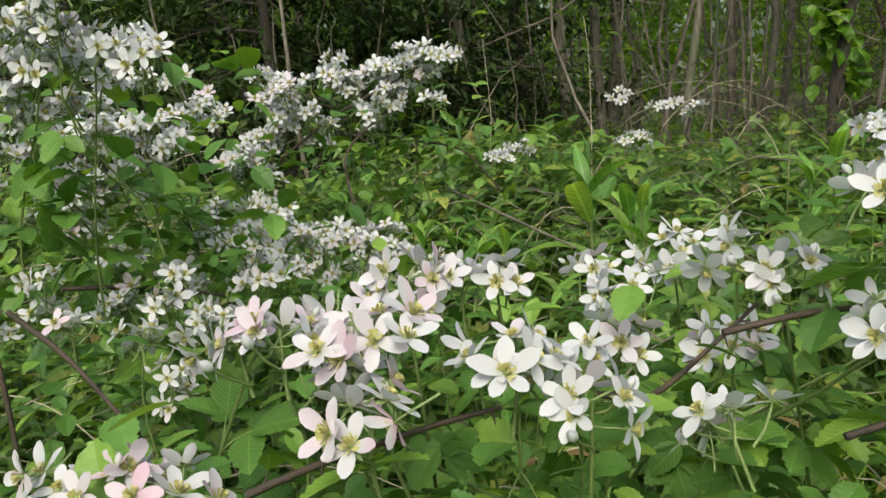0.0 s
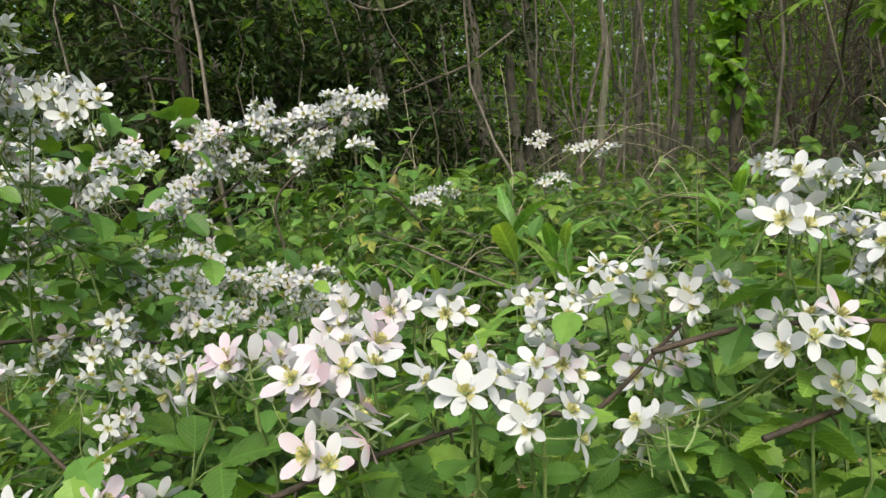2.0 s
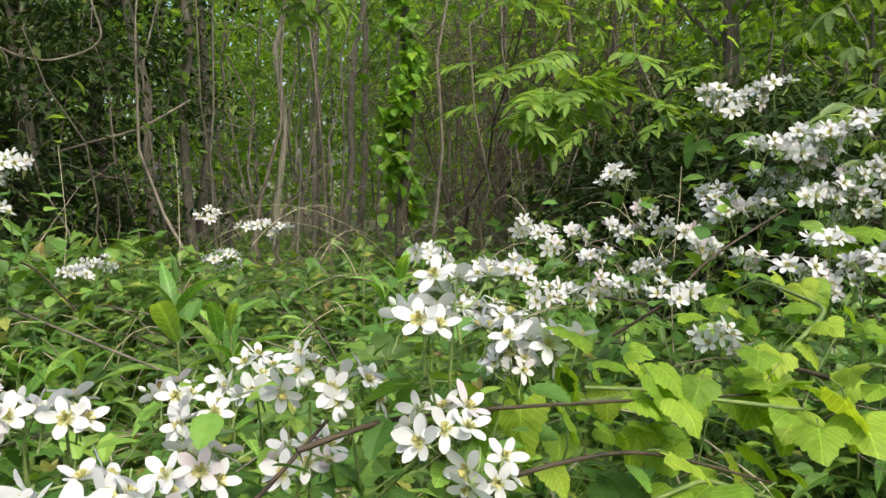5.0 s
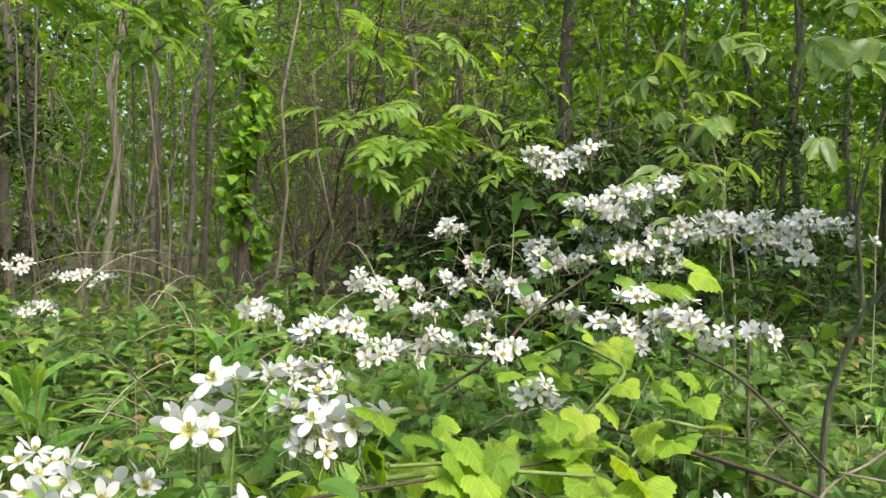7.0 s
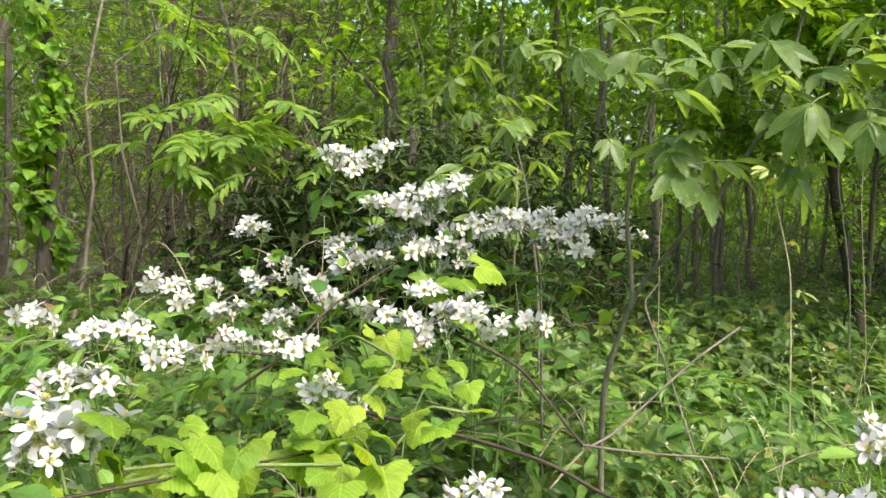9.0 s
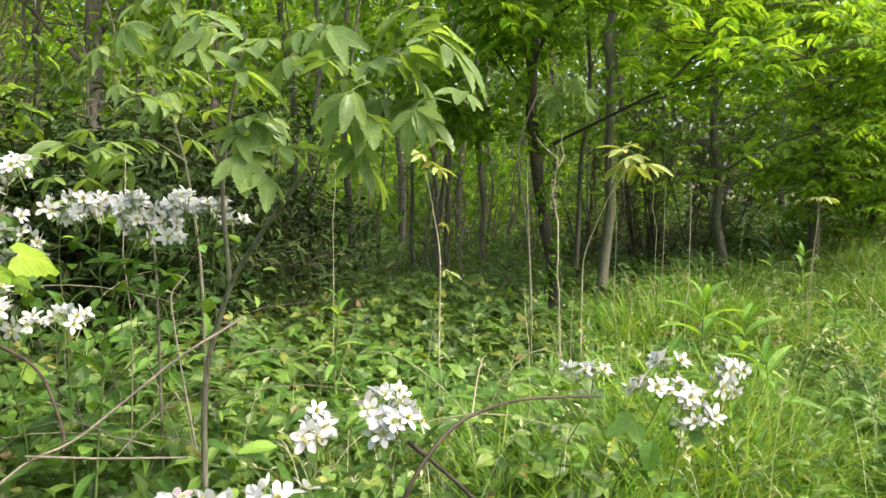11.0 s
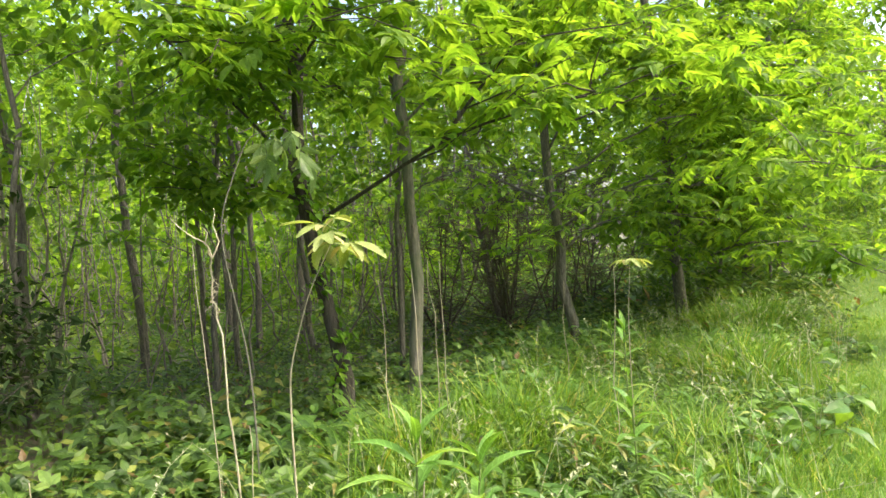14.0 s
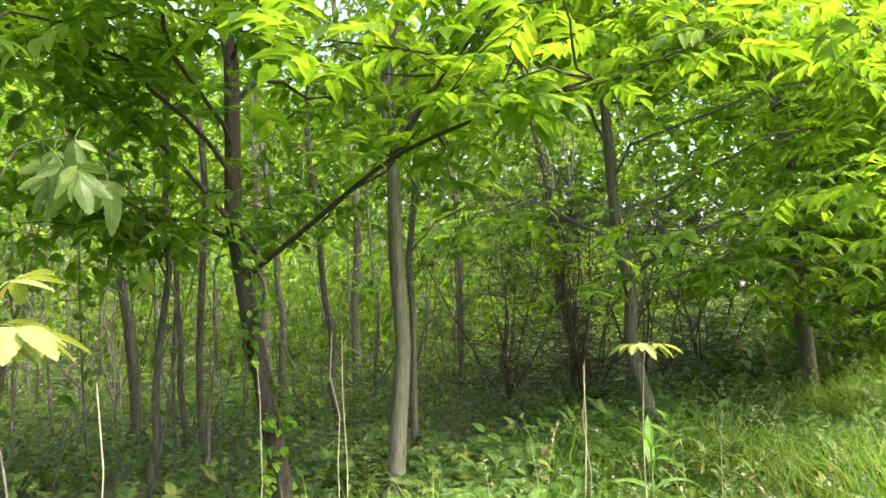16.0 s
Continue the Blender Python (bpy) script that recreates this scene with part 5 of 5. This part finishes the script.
sapling([[(3.00, 4.26, 1.08), (3.08, 4.23, 1.71), (3.12, 4.09, 2.07)], [(3.08, 4.23, 1.71), (3.39, 3.90, 1.82), (3.64, 3.63, 1.92)]], spray([(3.12, 4.09, 2.04), (3.08, 3.98, 1.99), (3.01, 4.19, 2.08), (3.13, 3.93, 1.81), (3.07, 3.97, 1.74), (3.55, 3.70, 1.93), (3.69, 3.58, 1.96), (3.61, 3.65, 1.85), (3.00, 4.36, 2.61), (3.36, 4.04, 2.54)], 5, 0.36, 0.13, (-35, 10), (60, 280)), PINNATE_LEAF, "small tree with horizontal sprays of bright feathered leaves", 0.012)
sapling([[(2.39, 4.82, 0.79), (2.74, 4.12, 1.33), (2.89, 3.81, 1.82)]], spray([(2.84, 3.74, 1.90), (2.95, 3.69, 1.83), (2.71, 3.77, 1.79), (2.90, 3.68, 1.68), (2.79, 3.74, 1.75)], 4, 0.34, 0.1, (-35, 10), (60, 280)), PINNATE_LEAF, "slender tree with sprays of light green feathered leaves", 0.01)
sapling([[(1.75, 5.1, 0.6), (1.78, 4.95, 1.6), (1.7, 4.7, 2.3), (1.55, 4.5, 2.75)], [(1.7, 4.7, 2.3), (1.4, 4.5, 2.5), (1.15, 4.4, 2.6)], [(1.7, 4.7, 2.3), (1.95, 4.5, 2.5), (2.15, 4.4, 2.65)]], spray([(1.5, 4.4, 2.5), (1.25, 4.4, 2.58), (1.75, 4.4, 2.48), (1.95, 4.45, 2.6), (1.1, 4.4, 2.65), (1.6, 4.45, 2.8), (2.2, 4.4, 2.7), (1.4, 4.4, 2.75)], 5, 0.36, 0.12, (-35, 10), (80, 280)), PINNATE_LEAF, "slim young tree with bright sprays of feathered leaves", 0.011)
sapling([[(3.53, 1.93, 1.03), (3.51, 1.99, 1.55), (3.44, 2.07, 1.95), (3.58, 1.98, 2.38)], [(3.51, 1.99, 1.55), (3.32, 2.02, 1.65)]], spray([(3.34, 2.01, 1.78), (3.28, 2.06, 1.65), (3.46, 1.91, 1.83), (3.40, 2.11, 1.95), (3.53, 2.00, 2.11), (3.57, 1.97, 2.27), (3.42, 2.24, 2.16)], 4, 0.24, 0.09, (-35, 20), (40, 260)), HICKORY_LEAF, "leafy sapling with light green leaves behind the brambles", 0.009)
sapling([[(5.66, 0.84, 0.96), (5.58, 0.93, 1.70), (5.64, 0.75, 2.16), (5.73, 0.58, 2.19)]], spray([(5.68, 0.68, 2.17), (5.72, 0.60, 2.17), (5.75, 0.55, 2.11), (5.70, 0.63, 2.15)], 2, 0.22, 0.05, (-75, -40)), HICKORY_LEAF, "low drooping branch with hanging green leaves", 0.006)


def hanging_vine(line, r, label):
    q = np.array(line, float)
    s = np.linspace(0, len(q) - 1, 50)
    q = np.stack([np.interp(s, np.arange(len(q)), q[:, i]) for i in range(3)], -1)
    for _ in range(10):
        q[1:-1] = (q[:-2] + 2 * q[1:-1] + q[2:]) / 4
    tagged(new("hanging_vine", mesh_of("hanging_vine", [tube(q, r, r * 0.8, 6)], [M_TWIG])), label, "vine")


hanging_vine([(-0.04, 6.36, 2.82), (-0.05, 6.32, 2.54), (0.10, 6.23, 2.30), (0.39, 6.11, 2.21), (0.66, 6.02, 2.30), (0.75, 6.00, 2.40), (0.69, 6.05, 2.61), (0.67, 6.21, 2.88)], 0.008, "pale looping vine hanging between trees")
hanging_vine([(0.40, 6.77, 1.61), (0.67, 6.68, 1.70), (1.03, 6.56, 1.80), (1.45, 6.66, 2.05)], 0.012, "grey dead branch leaning between trunks")
hanging_vine([(0.07, 2.71, 1.02), (0.22, 2.43, 0.97), (0.39, 2.14, 0.91)], 0.004, "bare pale twig lying across the weeds")
hanging_vine([(1.85, 0.48, 1.17), (1.72, 0.54, 1.11), (1.56, 0.64, 0.98), (1.47, 0.66, 0.97), (1.38, 0.68, 0.92)], 0.0028, "bare forked twig sticking out of the grass")
hanging_vine([(1.47, 0.66, 0.98), (1.55, 0.57, 0.96), (1.61, 0.43, 0.96)], 0.0025, "bare twig lying across the brambles")
hanging_vine([(1.78, 0.55, 0.90), (1.84, 0.64, 1.08), (1.91, 0.72, 1.20), (1.94, 0.69, 1.25)], 0.0022, "thin bare twig rising from the undergrowth")


def dry_stalk(a, b, r=0.0035):
    a, b = np.array(a, float), np.array(b, float)
    a[2] = float(land(a[0], a[1])) - 0.02
    th = thing("dry_stalk", a, "thin pale dry weed stalk standing upright", "stalk", "dry stalks")
    geo = [tube(wander(a, b, 9, 0.03), r, r * 0.5, 5)]
    part("stem", mesh_of("stem", moved(geo, a), [M_DRY]), th)


for a, b in [((6.35, -1.0, 0.7), (6.31, -1.02, 1.33)), ((4.79, 0.37, 0.64), (4.80, 0.37, 0.86)), ((5.13, -0.21, 0.97), (5.15, -0.24, 1.43)), ((4.06, 1.50, 1.07), (4.08, 1.50, 1.63)), ((5.02, 0.64, 0.83), (4.99, 0.69, 1.60)), ((6.35, 0.36, 0.85), (6.42, 0.38, 1.33)), ((6.48, 0.08, 0.81), (6.56, 0.10, 1.43)), ((7.90, -0.52, 0.68), (7.90, -0.57, 1.16)), ((0.81, 4.16, 0.89), (0.85, 4.30, 1.63)), ((0.32, 4.59, 1.03), (0.34, 4.69, 1.59)), ((-0.17, 2.38, 0.98), (-0.23, 2.43, 1.19)), ((2.57, 1.47, 1.05), (2.59, 1.48, 1.58)), ((3.66, 0.36, 0.76), (3.69, 0.36, 1.00)), ((2.44, 2.36, 1.10), (2.46, 2.36, 1.40)), ((6.49, 0.06, 0.75), (6.50, 0.01, 1.43))]:
    dry_stalk(a, b)


def forked_stalk(line, forks, label):
    """A pale dead stem with forked tips and wisps of old seed down."""
    base = np.array(line[0], float)
    base[2] = float(land(base[0], base[1])) - 0.02
    th = thing("forked_stalk", base, label, "stalk")
    q = np.array([tuple(base)] + list(line[1:]), float)
    k = np.linspace(0, len(q) - 1, 20)
    q = np.stack([np.interp(k, np.arange(len(q)), q[:, c]) for c in range(3)], -1) + rng.normal(0, 0.004, (20, 3))
    part("stem", mesh_of("stem", moved([tube(q, 0.005, 0.003, 6)], base), [M_DRY]), th)
    for f in forks:
        part("branch", mesh_of("branch", moved([tube(wander(q[-1], f, 7, 0.02), 0.004, 0.0015, 5)], base), [M_DRY]), th)
    wisps = []
    for _ in range(26):
        a = q[rng.integers(12, 17)]
        wisps.append(tube(wander(a, a + rng.normal(0, 0.022, 3) - (0, 0, 0.03), 6, 0.03), 0.0012, 0.0006, 3))
    part("seed_down", mesh_of("seed_down", moved(wisps, base), [M_DRY]), th, label="pale tangled seed down")


forked_stalk([(4.83, 0.42, 0.3), (4.8, 0.45, 0.8), (4.798, 0.463, 1.281), (4.795, 0.495, 1.401), (4.76, 0.453, 1.536)], [(4.652, 0.553, 1.70), (4.775, 0.44, 1.735), (4.72, 0.46, 1.66)], "pale dead forked stalk hung with tangled seed down")
sapling([[(6.95, -1.05, 0.6), (6.93, -1.06, 1.0), (6.89, -1.095, 1.34)]], [((6.89, -1.095, 1.34), 100, 5, 0.15), ((6.89, -1.095, 1.34), 20, 0, 0.14), ((6.89, -1.095, 1.34), 210, -5, 0.15)], YOUNG_LEAF, "tiny sapling with pale leaves at its tip", 0.004, M_DRY)
